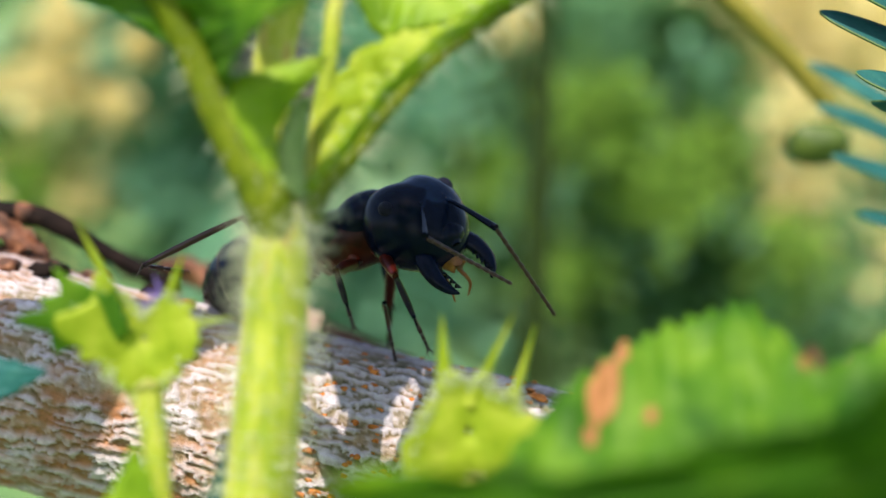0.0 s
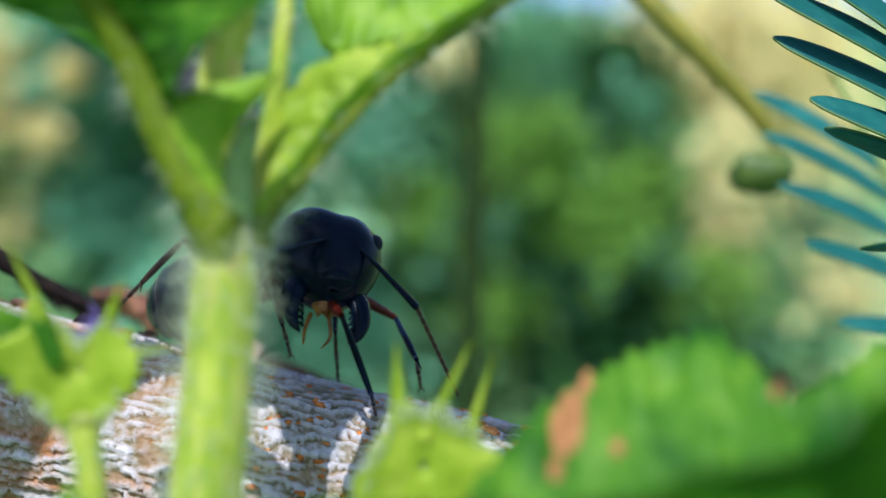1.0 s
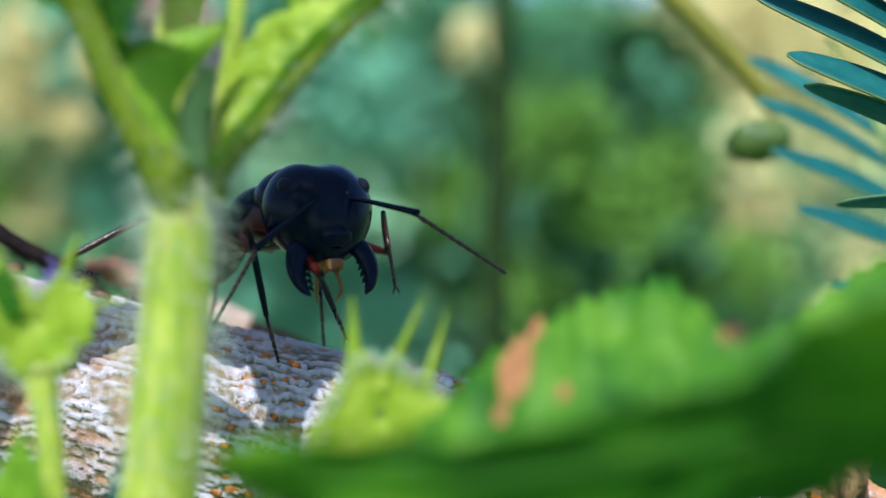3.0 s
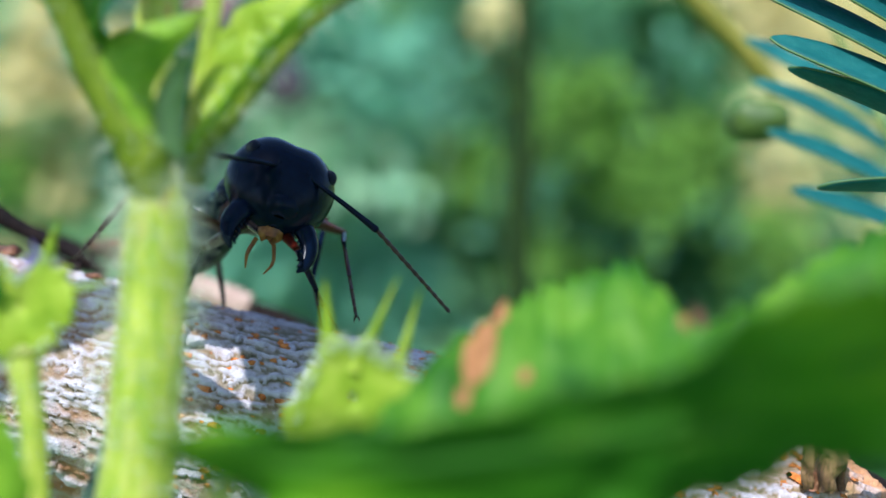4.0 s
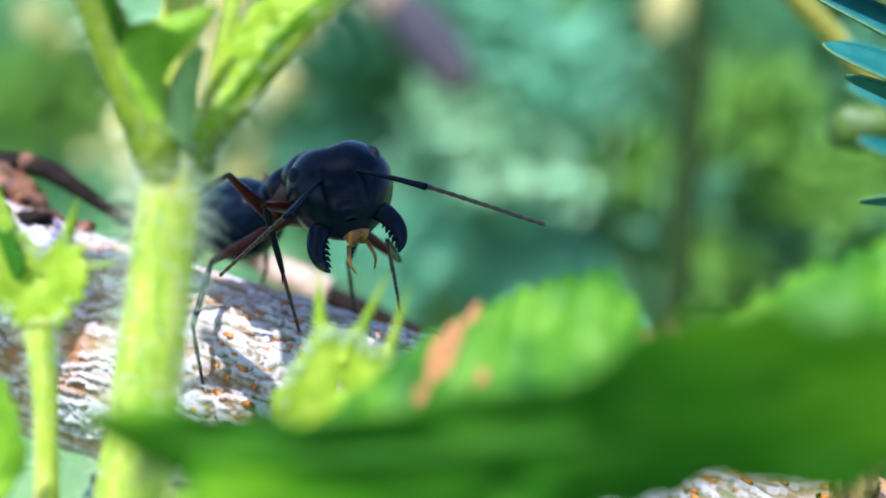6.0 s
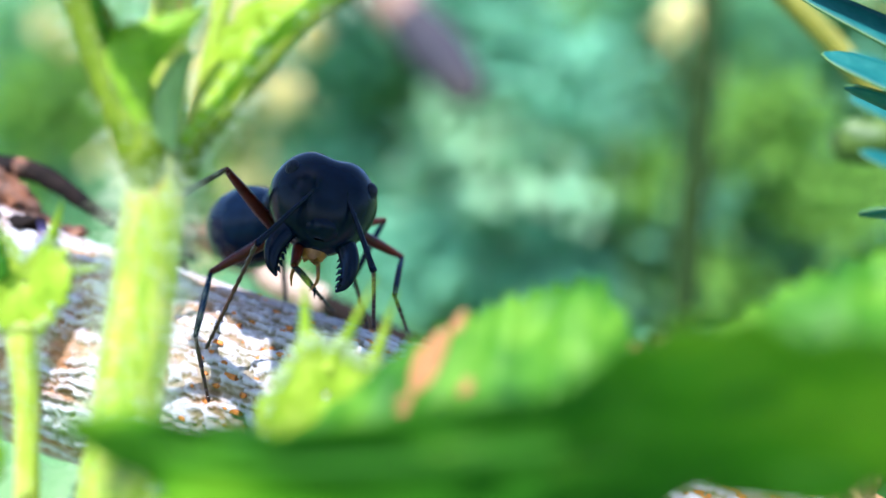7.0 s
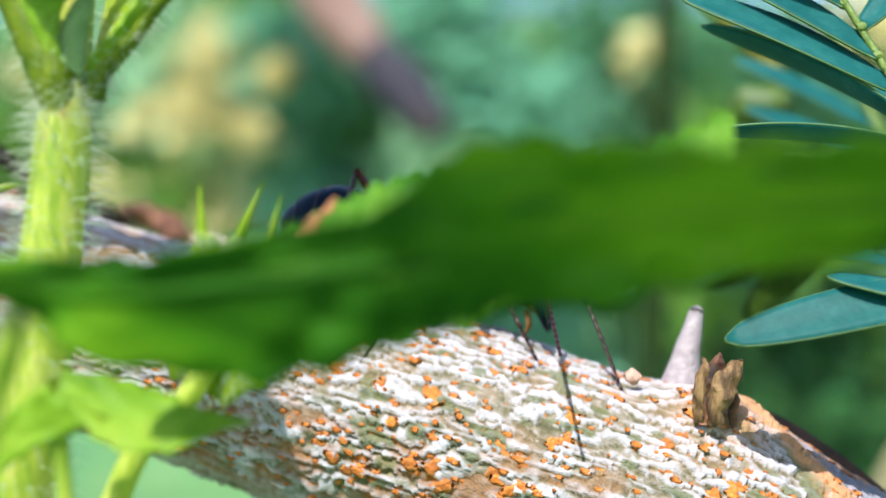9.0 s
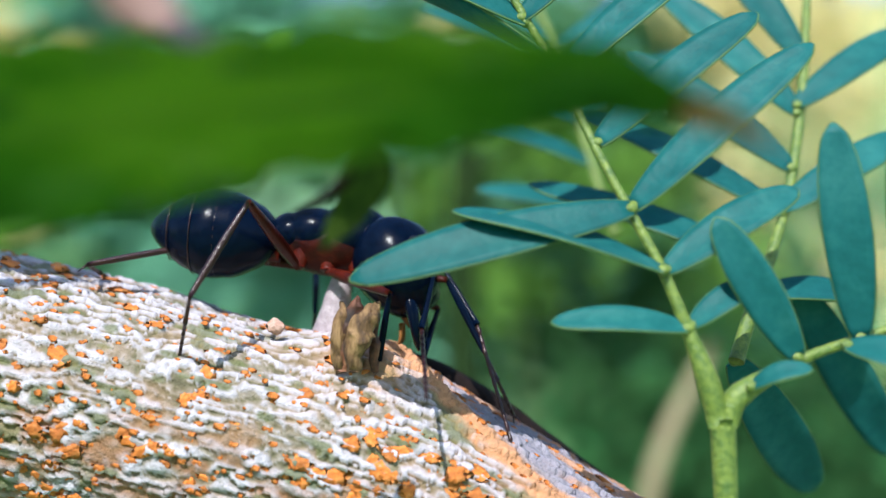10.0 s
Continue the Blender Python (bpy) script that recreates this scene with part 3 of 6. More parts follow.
    att = me.attributes.new("peel", "FLOAT", "POINT")
    att.data.foreach_set("value", np.clip((blush + streak) * (1 - 0.75 * plate) + scar + 1.1 * line.ravel() * (0.5 + fine) + 1.6 * streak * (0.3 + fine), 0, 0.95).astype(np.float32))
    att = me.attributes.new("grey", "FLOAT", "POINT")
    att.data.foreach_set("value", (0.9 * begun * np.clip((off - 0.3) / 0.8, 0, 1)).ravel().astype(np.float32))
    algae = 0.85 * np.clip((S.ravel() - np.interp(0, path[:, 0], s)) / 5, 0, 1) * np.clip((vnoise(np.stack([S.ravel() / 1.0, arc.ravel() / 0.45, S.ravel() * 0 + 41], 1)) - 0.66) * 9, 0, 1)
    att = me.attributes.new("algae", "FLOAT", "POINT")
    att.data.foreach_set("value", algae.astype(np.float32))
    br = thing("branch", (0, 5.2, -12.4), "thick pale branch with flaky white bark and orange lenticels", "branch")
    ob = new("bark", me)
    me.transform(Matrix.Translation(Vector((0, -5.2, 12.4)) * MM))
    ob.parent = br
    BASES[br.name] = np.array((0, 5.2, -12.4))
    # lenticels: small orange corky bumps, scattered and clustered
    r = np.random.RandomState(5)
    shapes = []
    for k in range(8):
        def lumpy(v, d, k=k):
            return v * (0.3 + 1.4 * vnoise(d * 3.0 + 5 + k * 3)[:, None])
        shapes.append(mesh_of("lenticel", ball((0, 0, 0), (0.36, 0.27, 0.075), 5, 10, lumpy), LENTICEL))
    tree = []
    for _ in range(70):
        tree.append((r.uniform(-7, 34), r.uniform(-40, 95)))
    for x0, a0, cnt in ((23, 28, 12), (22.5, 8, 10), (13, -5, 9), (20, 5, 8), (9, -10, 8), (5, -20, 8), (16, -22, 8), (26, 20, 6), (2, -5, 6)):
        tree += [(x0 + r.normal(0, 0.75), a0 + r.normal(0, 5)) for _ in range(cnt)]
    spots = [(r.uniform(-6, 27), r.uniform(-45, 90)) for _ in range(44)]
    while len(tree) < 300:
        x0, a0 = spots[r.randint(44)]
        tree.append((x0 + r.normal(0, 0.9), a0 + r.normal(0, 9)))
    tree = [(x, deg) for k, (x, deg) in enumerate(tree) if x > 1 or k % 2]
    for x, deg in tree:
        i = int(np.argmin(np.abs(path[:, 0] - x)))
        j = int(np.argmin(np.abs(a - np.radians(deg))))
        p = v[i, j] - np.array((0, 5.2, -12.4)) - 0.045 * (np.cos(a[j]) * side[i] + np.sin(a[j]) * up[i])
        nrm = unit(np.cos(a[j]) * side[i] + np.sin(a[j]) * up[i])
        rot = Matrix((tan[i], np.cross(nrm, tan[i]), nrm)).transposed().to_4x4()
        q = new("lenticel", shapes[r.randint(8)])
        q.parent = br
        sc = (r.uniform(0.5, 1.15) + 0.7 * r.rand() ** 3) * (1.0 if x > 3 else 0.55)
        q.matrix_basis = Matrix.Translation(Vector(p) * MM) @ rot @ Matrix.Rotation(r.uniform(-0.6, 0.6), 4, "Z") @ Matrix.Diagonal((sc * r.uniform(0.8, 1.2), sc, sc * r.uniform(0.8, 1.3), 1))
    extra = []
    for _ in range(750):
        x, deg = r.uniform(-9, 36), r.uniform(-50, 100)
        i = int(np.argmin(np.abs(path[:, 0] - x)))
        j = int(np.argmin(np.abs(a - np.radians(deg))))
        nrm = np.cos(a[j]) * side[i] + np.sin(a[j]) * up[i]
        g, f = ball((0, 0, 0), np.array((0.2, 0.15, 0.07)) * r.uniform(0.5, 1.2) * np.array((r.uniform(0.7, 1.6), 1, 1)), 3, 7)
        m = np.array((tan[i], np.cross(nrm, tan[i]), nrm))
        extra.append((g * (0.6 + 0.8 * vnoise(g * 9 + 4 + deg)[:, None]) @ m + v[i, j], f))
    q = part("lenticel_speckle", join(*extra), LENTICEL, br)
    q["kind"] = "stuff"
    return br


branch = build_branch()


def build_stub():
    """A broken bud with split brown scales, and the pale spur behind it."""
    b = np.array((21.6, -0.7, -12.2))
    st = thing("bud_stub", b, "broken dry brown bud stub with split scales on the branch", "bud")
    def scale(line, radii, mat, seed, ribs, label=""):
        v, f = tube([b + np.array((p[0], p[1], p[2] * 0.8)) for p in line], radii, 40, 18, 0.22, 0.8)
        c = v - b
        swell = 0.06 * ribs * np.sin(c[:, 2] * 5.2 + c[:, 0] * 1.5 + seed) + 0.03 * np.sin(c[:, 0] * 16 + seed)
        v = v + 0.22 * (np.stack([vnoise(v * 1.8 + seed * 5), vnoise(v * 1.8 + 11 + seed), vnoise(v * 2.5 + 3)], 1) - 0.5) + np.stack([swell, -swell, 0 * swell], 1)
        part("bud_scale", (v, f), mat, st, label)

    scale([(0.15, -0.5, -0.5), (0.15, -0.65, 0.4), (0.38, -0.7, 1.2), (0.6, -0.6, 2.0), (1.0, -0.4, 2.75), (1.35, -0.3, 3.3)], [0.3, 0.48, 0.62, 0.58, 0.46, 0.16], DRY, 2, 1.0, "bulging golden-brown ribbed scale")
    scale([(-0.6, -0.1, -0.5), (-0.68, -0.3, 0.5), (-0.6, -0.35, 1.5), (-0.45, -0.2, 2.6), (-0.35, 0, 3.4)], [0.2, 0.32, 0.36, 0.3, 0.1], DRY, 4, 0.2)
    scale([(-0.3, 0, -0.5), (-0.22, -0.15, 0.8), (0.02, -0.15, 2.1), (0.22, -0.1, 3.2), (0.3, 0, 3.6)], [0.42, 0.46, 0.42, 0.34, 0.12], DEAD, 6, 0.3, "dark reddish inner scale in the split")
    scale([(1.0, 0.3, -0.6), (1.15, 0.2, 0.8), (1.2, 0.2, 1.9)], [0.25, 0.28, 0.1], DEAD, 8, 0.3, "small dark outer scale")
    s = np.array((20.3, 3.4, -10.9))
    single("pale_spur", tube([s + (0, 0, -0.6), s + (0.3, 0, 1.2), s + (0.6, 0.1, 2.5), s + (0.8, 0.1, 3.6)], [1.1, 0.68, 0.5, 0.34], 14, 12, 0.15), PALE_WOOD, s,
           "short pale grey spur standing on the branch", "twig")
    k = np.array((17.9, 1.0, -10.7))
    part("bark_knob", ball(k, (0.4, 0.35, 0.38), 8, 12, lambda v, d: v * (0.7 + 0.6 * vnoise(d * 2 + 8)[:, None])), SCAR, branch, "small pale knob")
    e = np.array((24, 5.5, -12.6))
    single("side_twig", tube([e + (-1.5, 0, 0.4), e + (3, 0.4, -1.9), e + (9, 0.6, -6.2), e + (20, 0.8, -14)], [0.7, 0.8, 0.75, 0.7], 26, 12, 0.25), DARK_TWIG, e,
           "dark peeled side twig lying along the branch", "twig")
    e = np.array((23.2, 2.6, -12.6))
    v, f = tube([e + (-0.6, 0, 0.1), e + (1.2, 0.2, -0.5), e + (3.6, 0.5, -2.0), e + (6.4, 0.9, -3.9)], [0.35, 0.62, 0.55, 0.2], 26, 10, 0.4, 0.5)
    single("bark_strip", (v + 0.3 * (np.stack([vnoise(v), vnoise(v + 5), vnoise(v * 1.7 + 9)], 1) - 0.5), f), STRIP, e, "peeling orange-brown strip of bark on the branch", "bark")


build_stub()

# ---- hairy plant in front ----
def blade(mid, half_a, half_b, dir_a, dir_b, n=40, m=9, thick=0.12, wave=0.15, seed=1, teeth=0.0, tooth_n=18):
    """A leaf: a midrib curve and two halves of given widths, each pointing its own way."""
    mid = spline(mid, n)
    u = np.linspace(0, 1, n)
    wa = np.interp(u, np.linspace(0, 1, len(half_a)), half_a)
    wb = np.interp(u, np.linspace(0, 1, len(half_b)), half_b)
    if teeth:
        saw = np.abs(((u * tooth_n) % 1.0) - 0.35)
        wa, wb = wa * (1 - teeth * saw), wb * (1 - teeth * saw)
    da, db = unit(spline(dir_a, n)), unit(spline(dir_b, n))
    t = np.linspace(0, 1, m)
    ga = mid[:, None] + (wa[:, None] * t)[..., None] * da[:, None]
    gb = mid[:, None] + (wb[:, None] * t)[..., None] * db[:, None]
    grid = np.concatenate([gb[:, :0:-1], ga], axis=1)
    tt = np.concatenate([-t[:0:-1], t])
    nrm = unit(np.cross(np.gradient(grid, axis=0), np.gradient(grid, axis=1)))
    q = np.stack([np.repeat(u * n / 4.0, 2 * m - 1), np.tile(tt * 2.5 + 7, n), np.full(n * (2 * m - 1), seed * 3.3)], 1)
    bump = (vnoise(q) - 0.5).reshape(n, 2 * m - 1) * np.abs(tt)[None] * wave * 2
    drift = vnoise(np.stack([np.repeat(u * 9, 2 * m - 1), np.tile(tt * 1.5 + 3, n), np.full(n * (2 * m - 1), seed * 1.7)], 1)).reshape(n, 2 * m - 1)
    veins = 0.04 * np.cos((u[:, None] * 23 - np.abs(tt)[None] * 5 + 2.4 * drift) * np.pi) * np.abs(tt)[None] * (wave > 0)
    grid = grid + nrm * (bump + veins)[..., None]
    GRIDS.append((grid, nrm))
    return sheet(grid, thick)


def patch_on(grid, nrm, u0, t0, du, dt, seed=1, thick=0.05):
    """A thin uneven spot that lies on a leaf, about the place u0 along and t0 across (0 to 1)."""
    rows, cols, _ = grid.shape
    a = np.linspace(0, 2 * np.pi, 28)
    rr = np.linspace(0.05, 1, 5)
    edge = 0.7 + 0.6 * vnoise(np.stack([np.cos(a) * 1.3 + 5, np.sin(a) * 1.3 + 5, a * 0 + seed], 1))
    u = np.clip(u0 + du * np.cos(a)[:, None] * rr * edge[:, None], 0, 0.999) * (rows - 1)
    t = np.clip(t0 + dt * np.sin(a)[:, None] * rr * edge[:, None], 0, 0.999) * (cols - 1)
    i, j = u.astype(int), t.astype(int)
    f, g = (u - i)[..., None], (t - j)[..., None]

    def mix(x):
        return (x[i, j] * (1 - f) + x[i + 1, j] * f) * (1 - g) + (x[i, j + 1] * (1 - f) + x[i + 1, j + 1] * f) * g
    return mix(grid), mix(nrm), thick


def loft(curves, n=50, m=16, thick=0.13, wave=0.25, seed=1, teeth=0.0, tooth_n=16, side=0):
    """A leaf blade laid across two or three long curves; the margin on the given side may be toothed."""
    lines = [spline(c, n) for c in curves]
    u = np.linspace(0, 1, n)
    if teeth:
        other = lines[1] if side == 0 else lines[-2]
        saw = np.abs(((u * tooth_n + 0.6 * np.sin(u * 9 + seed)) % 1.0) - 0.3)
        lines[side] = lines[side] + unit(other - lines[side]) * (teeth * saw)[:, None]
    grid = np.stack([spline([ln[i] for ln in lines], m) for i in range(n)])
    t = np.linspace(0, 1, m)
    nrm = unit(np.cross(np.gradient(grid, axis=0), np.gradient(grid, axis=1)))
    q = np.stack([np.repeat(u * n / 5.0, m), np.tile(t * 3.5 + 7, n), np.full(n * m, seed * 3.3)], 1)
    lift = (vnoise(q) - 0.5).reshape(n, m) * 2 * wave + 0.05 * np.cos((u[:, None] * 18 - np.abs(t - 0.5)[None] * 6) * np.pi) * (wave > 0)
    return sheet(grid + nrm * lift[..., None], thick)


GRIDS = []
STALK_LINE = [(-10.5, -12.2, -62), (-8.4, -12.2, -25), (-6.85, -12.2, -11), (-6.22, -12.2, -4.4), (-5.97, -12.2, -0.4), (-5.8, -12.2, 1.9)]
STALK_R = [1.7, 1.55, 1.38, 1.22, 1.15, 0.6]


def build_plant():
    pl = thing("hairy_plant", STALK_LINE[0], "bright green bristly-haired plant with lobed leaves", "plant")
    st = part("stalk", tube(STALK_LINE, STALK_R, 70, 18, 0.06), STALK, pl, "pale green stalk with reddish streaks")
    part("stalk_hairs", tube_hairs(STALK_LINE, STALK_R, 1000, 1.6, 21, (0.3, 0.97)), HAIR, st)["kind"] = "stuff"
    # leaf stalk to the upper left, which runs on as the rib of a wide arching leaf
    pet = [(-5.95, -12.5, 0.3), (-6.3, -12.6, 1.7), (-7.0, -12.6, 3.1), (-7.95, -12.6, 4.85), (-8.7, -12.6, 6.6), (-9.55, -12.9, 8.2), (-10.6, -13.4, 9.8), (-13.4, -15.2, 14.5)]
    pet_r = [0.75, 1.0, 0.92, 0.85, 0.8, 0.66, 0.5, 0.3]
    p1 = part("leaf_stalk", tube(pet, pet_r, 44, 14, 0.05), PETIOLE, pl)
    part("stalk_hairs", tube_hairs(pet, pet_r, 150, 1.0, 31, (0.0, 0.7)), HAIR, p1)["kind"] = "stuff"
    part("leaf_blade", loft([[(-8.0, -12.7, 4.5), (-8.8, -12.8, 5.8), (-9.8, -13.0, 7.2), (-11.8, -13.5, 8.4), (-13.8, -14.0, 9.3), (-15.1, -16.0, 10.9)],
                             [(-7.5, -12.4, 4.4), (-8.2, -12.5, 5.9), (-8.8, -12.8, 7.4), (-9.3, -13.2, 8.7), (-9.6, -14.0, 9.8), (-10.6, -16.4, 12.2)],
                             [(-7.5, -12.8, 5.3), (-7.4, -14.5, 6.1), (-6.5, -16.5, 6.8), (-5.1, -18.5, 7.6), (-3.7, -20.0, 8.3), (-4.2, -19.0, 10.6)]], 64, 22, 0.14, 0.25, 2, 0.3, 15), LEAF, pl, "broad arching green leaf")
    # higher leaf, above the ant: unseen, added to cast dappled shade on ant and bark
    part("leaf_blade", blade([(-3.65, -10.3, 15.5), (-10, -13.8, 18.8), (-20, -16, 20), (-36, -18, 18.5)], [0.3, 2.5, 7, 1.6, 3.2, 2.5, 0.3], [0.3, 7.5, 3.9, 0.8, 4, 8, 0.3], [(0.2, 0.75, 0.65)] * 2, [(-0.2, -0.75, -0.65)] * 2, 60, 12, 0.14, 0.5, 12, 0.5, 9), LEAF_DEEP, pl, "unseen upper leaf added to shade the ant and bark")
    # small leaf folded against the leaf stalk, its tip to the side
    part("small_leaf", loft([[(-6.7, -12.9, 2.2), (-7.9, -13.0, 4.3), (-7.8, -13.2, 5.6), (-6.6, -13.3, 6.3), (-5.1, -13.2, 6.75), (-4.05, -13.0, 6.95)],
                             [(-6.1, -13.2, 2.0), (-6.6, -13.5, 4.0), (-6.4, -13.6, 5.2), (-5.6, -13.5, 5.9), (-4.8, -13.3, 6.4), (-4.1, -13.0, 6.85)],
                             [(-5.7, -13.0, 1.8), (-5.9, -13.2, 3.9), (-5.5, -13.2, 4.9), (-4.95, -13.2, 5.6), (-4.45, -13.1, 6.2), (-4.1, -13.0, 6.8)]], 40, 12, 0.12, 0.12, 3), LEAF_BRIGHT, pl, "small olive leaf folded at the node")
    # grey-green sheath round the node
    part("sheath", loft([[(-5.9, -13.0, 2.4), (-5.9, -12.9, 3.4), (-5.75, -12.7, 4.4), (-5.2, -12.4, 5.3)], [(-5.4, -13.1, 2.0), (-5.4, -12.9, 3.2), (-5.3, -12.6, 4.4), (-5.0, -12.3, 5.4)],
                         [(-4.9, -12.9, 1.6), (-4.95, -12.6, 3.0), (-4.95, -12.2, 4.4), (-4.75, -12.0, 5.5)]], 30, 12, 0.12, 0.12, 6), SHEATH, pl, "grey-green leafy sheath at the node")
    # the main stem going on behind the node, and a thin one beside it
    on = [(-6.2, -11.4, 0.5), (-6.5, -10.6, 3.0), (-6.5, -10.4, 5.9), (-6.3, -10.3, 8.0), (-5.75, -10.2, 10.1), (-5.0, -10, 14)]
    q = part("upper_stalk", tube(on, [1.0, 0.9, 0.85, 0.82, 0.8, 0.75], 30, 14, 0.08), STALK, pl, "pale hairy stalk above the node")
    part("stalk_hairs", tube_hairs(on, [0.9, 0.85, 0.8], 260, 1.3, 33, (0.2, 1)), HAIR, q)["kind"] = "stuff"
    thin = [(-4.9, -11.2, 2.2), (-4.62, -10.9, 4.4), (-4.26, -10.8, 6.9), (-4.07, -10.7, 8.8), (-3.97, -10.6, 10), (-3.8, -10.2, 16)]
    q = part("thin_stem", tube(thin, [0.4, 0.38, 0.36, 0.36, 0.34, 0.3], 24, 10, 0.05), STALK, pl)
    part("stalk_hairs", tube_hairs(thin, [0.38, 0.36, 0.32], 70, 0.8, 37, (0.1, 0.8)), HAIR, q)["kind"] = "stuff"
    # leaf to the upper right: its near half folds down and shows the dull underside, the far half stands up in the sun
    rib = [(-4.75, -12.1, 0.9), (-4.5, -12.1, 1.9), (-3.3, -12.1, 3.25), (-2.1, -12.1, 4.85), (-0.7, -12.1, 6.4), (0.95, -12.1, 7.75), (3.0, -12.0, 9.15), (4.65, -11.9, 10.1), (7, -11.8, 11.4)]
    rib_r = [0.5, 0.42, 0.34, 0.3, 0.28, 0.26, 0.24, 0.2, 0.16]
    g = part("leaf_blade", loft([rib, [(-4.8, -12.6, 1.5), (-4.7, -12.7, 2.5), (-3.6, -12.7, 3.8), (-2.5, -12.7, 5.3), (-1.1, -12.7, 6.85), (0.55, -12.7, 8.15), (2.6, -12.6, 9.6), (4.3, -12.4, 10.6), (6.7, -12.1, 11.8)]],
                                60, 10, 0.13, 0.18, 4, 0.25, 14, -1), LEAF_BRIGHT, pl, "toothed leaf folded along its midrib, dull green underside")
    part("midrib", tube(rib, rib_r, 40, 10), PETIOLE, g)
    part("stalk_hairs", tube_hairs(rib, rib_r, 420, 1.15, 41, (0.02, 0.95)), HAIR, g)["kind"] = "stuff"
    part("leaf_blade", loft([[(-4.9, -11.2, 3.2), (-4.6, -11.2, 5.3), (-3.7, -11.3, 6.6), (-2.95, -11.3, 7.5), (-1.9, -11.3, 8.0), (-0.8, -11.3, 8.2), (0.6, -11.4, 8.6)],
                             [(-4.5, -11.6, 2.6), (-4.1, -11.6, 4.5), (-3.2, -11.7, 5.7), (-2.3, -11.7, 6.7), (-1.4, -11.7, 7.3), (-0.2, -11.7, 7.7), (0.9, -11.8, 8.4)],
                             [(-4.5, -12.0, 2.0), (-3.6, -12.0, 3.6), (-2.6, -12.0, 4.9), (-1.7, -12.0, 5.9), (-0.8, -12.0, 6.7), (0.4, -12.0, 7.6), (1.2, -12.0, 8.2)]], 54, 14, 0.13, 0.2, 5, 0.35, 9), LEAF_PALE, pl, "sunlit yellow-green toothed half of the leaf")
    part("leaf_blade", loft([[(-3.5, -10.8, 10.2), (-3.2, -10.8, 9.2), (-2.6, -10.8, 8.3), (-1.9, -10.9, 7.8), (-0.6, -11.0, 8.2), (1.0, -11.1, 8.6), (2.8, -11.4, 9.6), (4.6, -11.6, 10.6)],
                             [(-3.6, -10.2, 11.5), (-2.9, -10.1, 11.3), (-2.0, -10.0, 11.0), (-0.9, -10.0, 10.9), (0.4, -10.1, 11), (1.8, -10.3, 11.1), (3.4, -10.6, 11.4), (5.0, -11, 11.6)],
                             [(-3.2, -9.4, 14), (-2.2, -9.3, 14.2), (-1.2, -9.2, 14.2), (0, -9.2, 14.2), (1.2, -9.3, 14.1), (2.6, -9.6, 14), (4.2, -10, 13.6), (5.6, -10.5, 13)]], 54, 16, 0.13, 0.3, 8, 0.3, 10), LEAF_BRIGHT, pl, "bright green crinkled upper lobe")
    return pl


build_plant()


def spiky_leaf(centre, tips, fill, depth=0.6, lean=0.0, thick=0.14, n=120):
    """A cupped leaf whose margin runs out into long spines. tips: (degrees from upright, clockwise; length)."""
    ang = np.linspace(-180, 180, n, endpoint=False)
    r = np.interp(ang, [f[0] for f in fill], [f[1] for f in fill])
    for a0, ln, wd in tips:
        r = r + (ln - np.interp(a0, [f[0] for f in fill], [f[1] for f in fill])) * np.clip(1 - np.abs(ang - a0) / wd, 0, 1) ** 2.2
    r = r * (0.86 + 0.28 * vnoise(np.stack([ang / 9.0 + 40, ang * 0, ang * 0 + centre[0]], 1)))
    rows = 9
    t = np.linspace(0.04, 1, rows)[None]
    a = np.radians(ang)[:, None]
    rr = r[:, None] * t
    x, z = rr * np.sin(a), rr * np.cos(a)
    y = -depth * (np.abs(x) / 2.5) ** 1.5 - lean * z + 0.25 * (vnoise(np.stack([x.ravel() + 9, z.ravel() + 4, x.ravel() * 0], 1)).reshape(x.shape) - 0.5)
    grid = np.stack([x, y, z], -1) + np.array(centre)
    grid = np.concatenate([grid, grid[:1]], 0)
    return sheet(grid, thick)


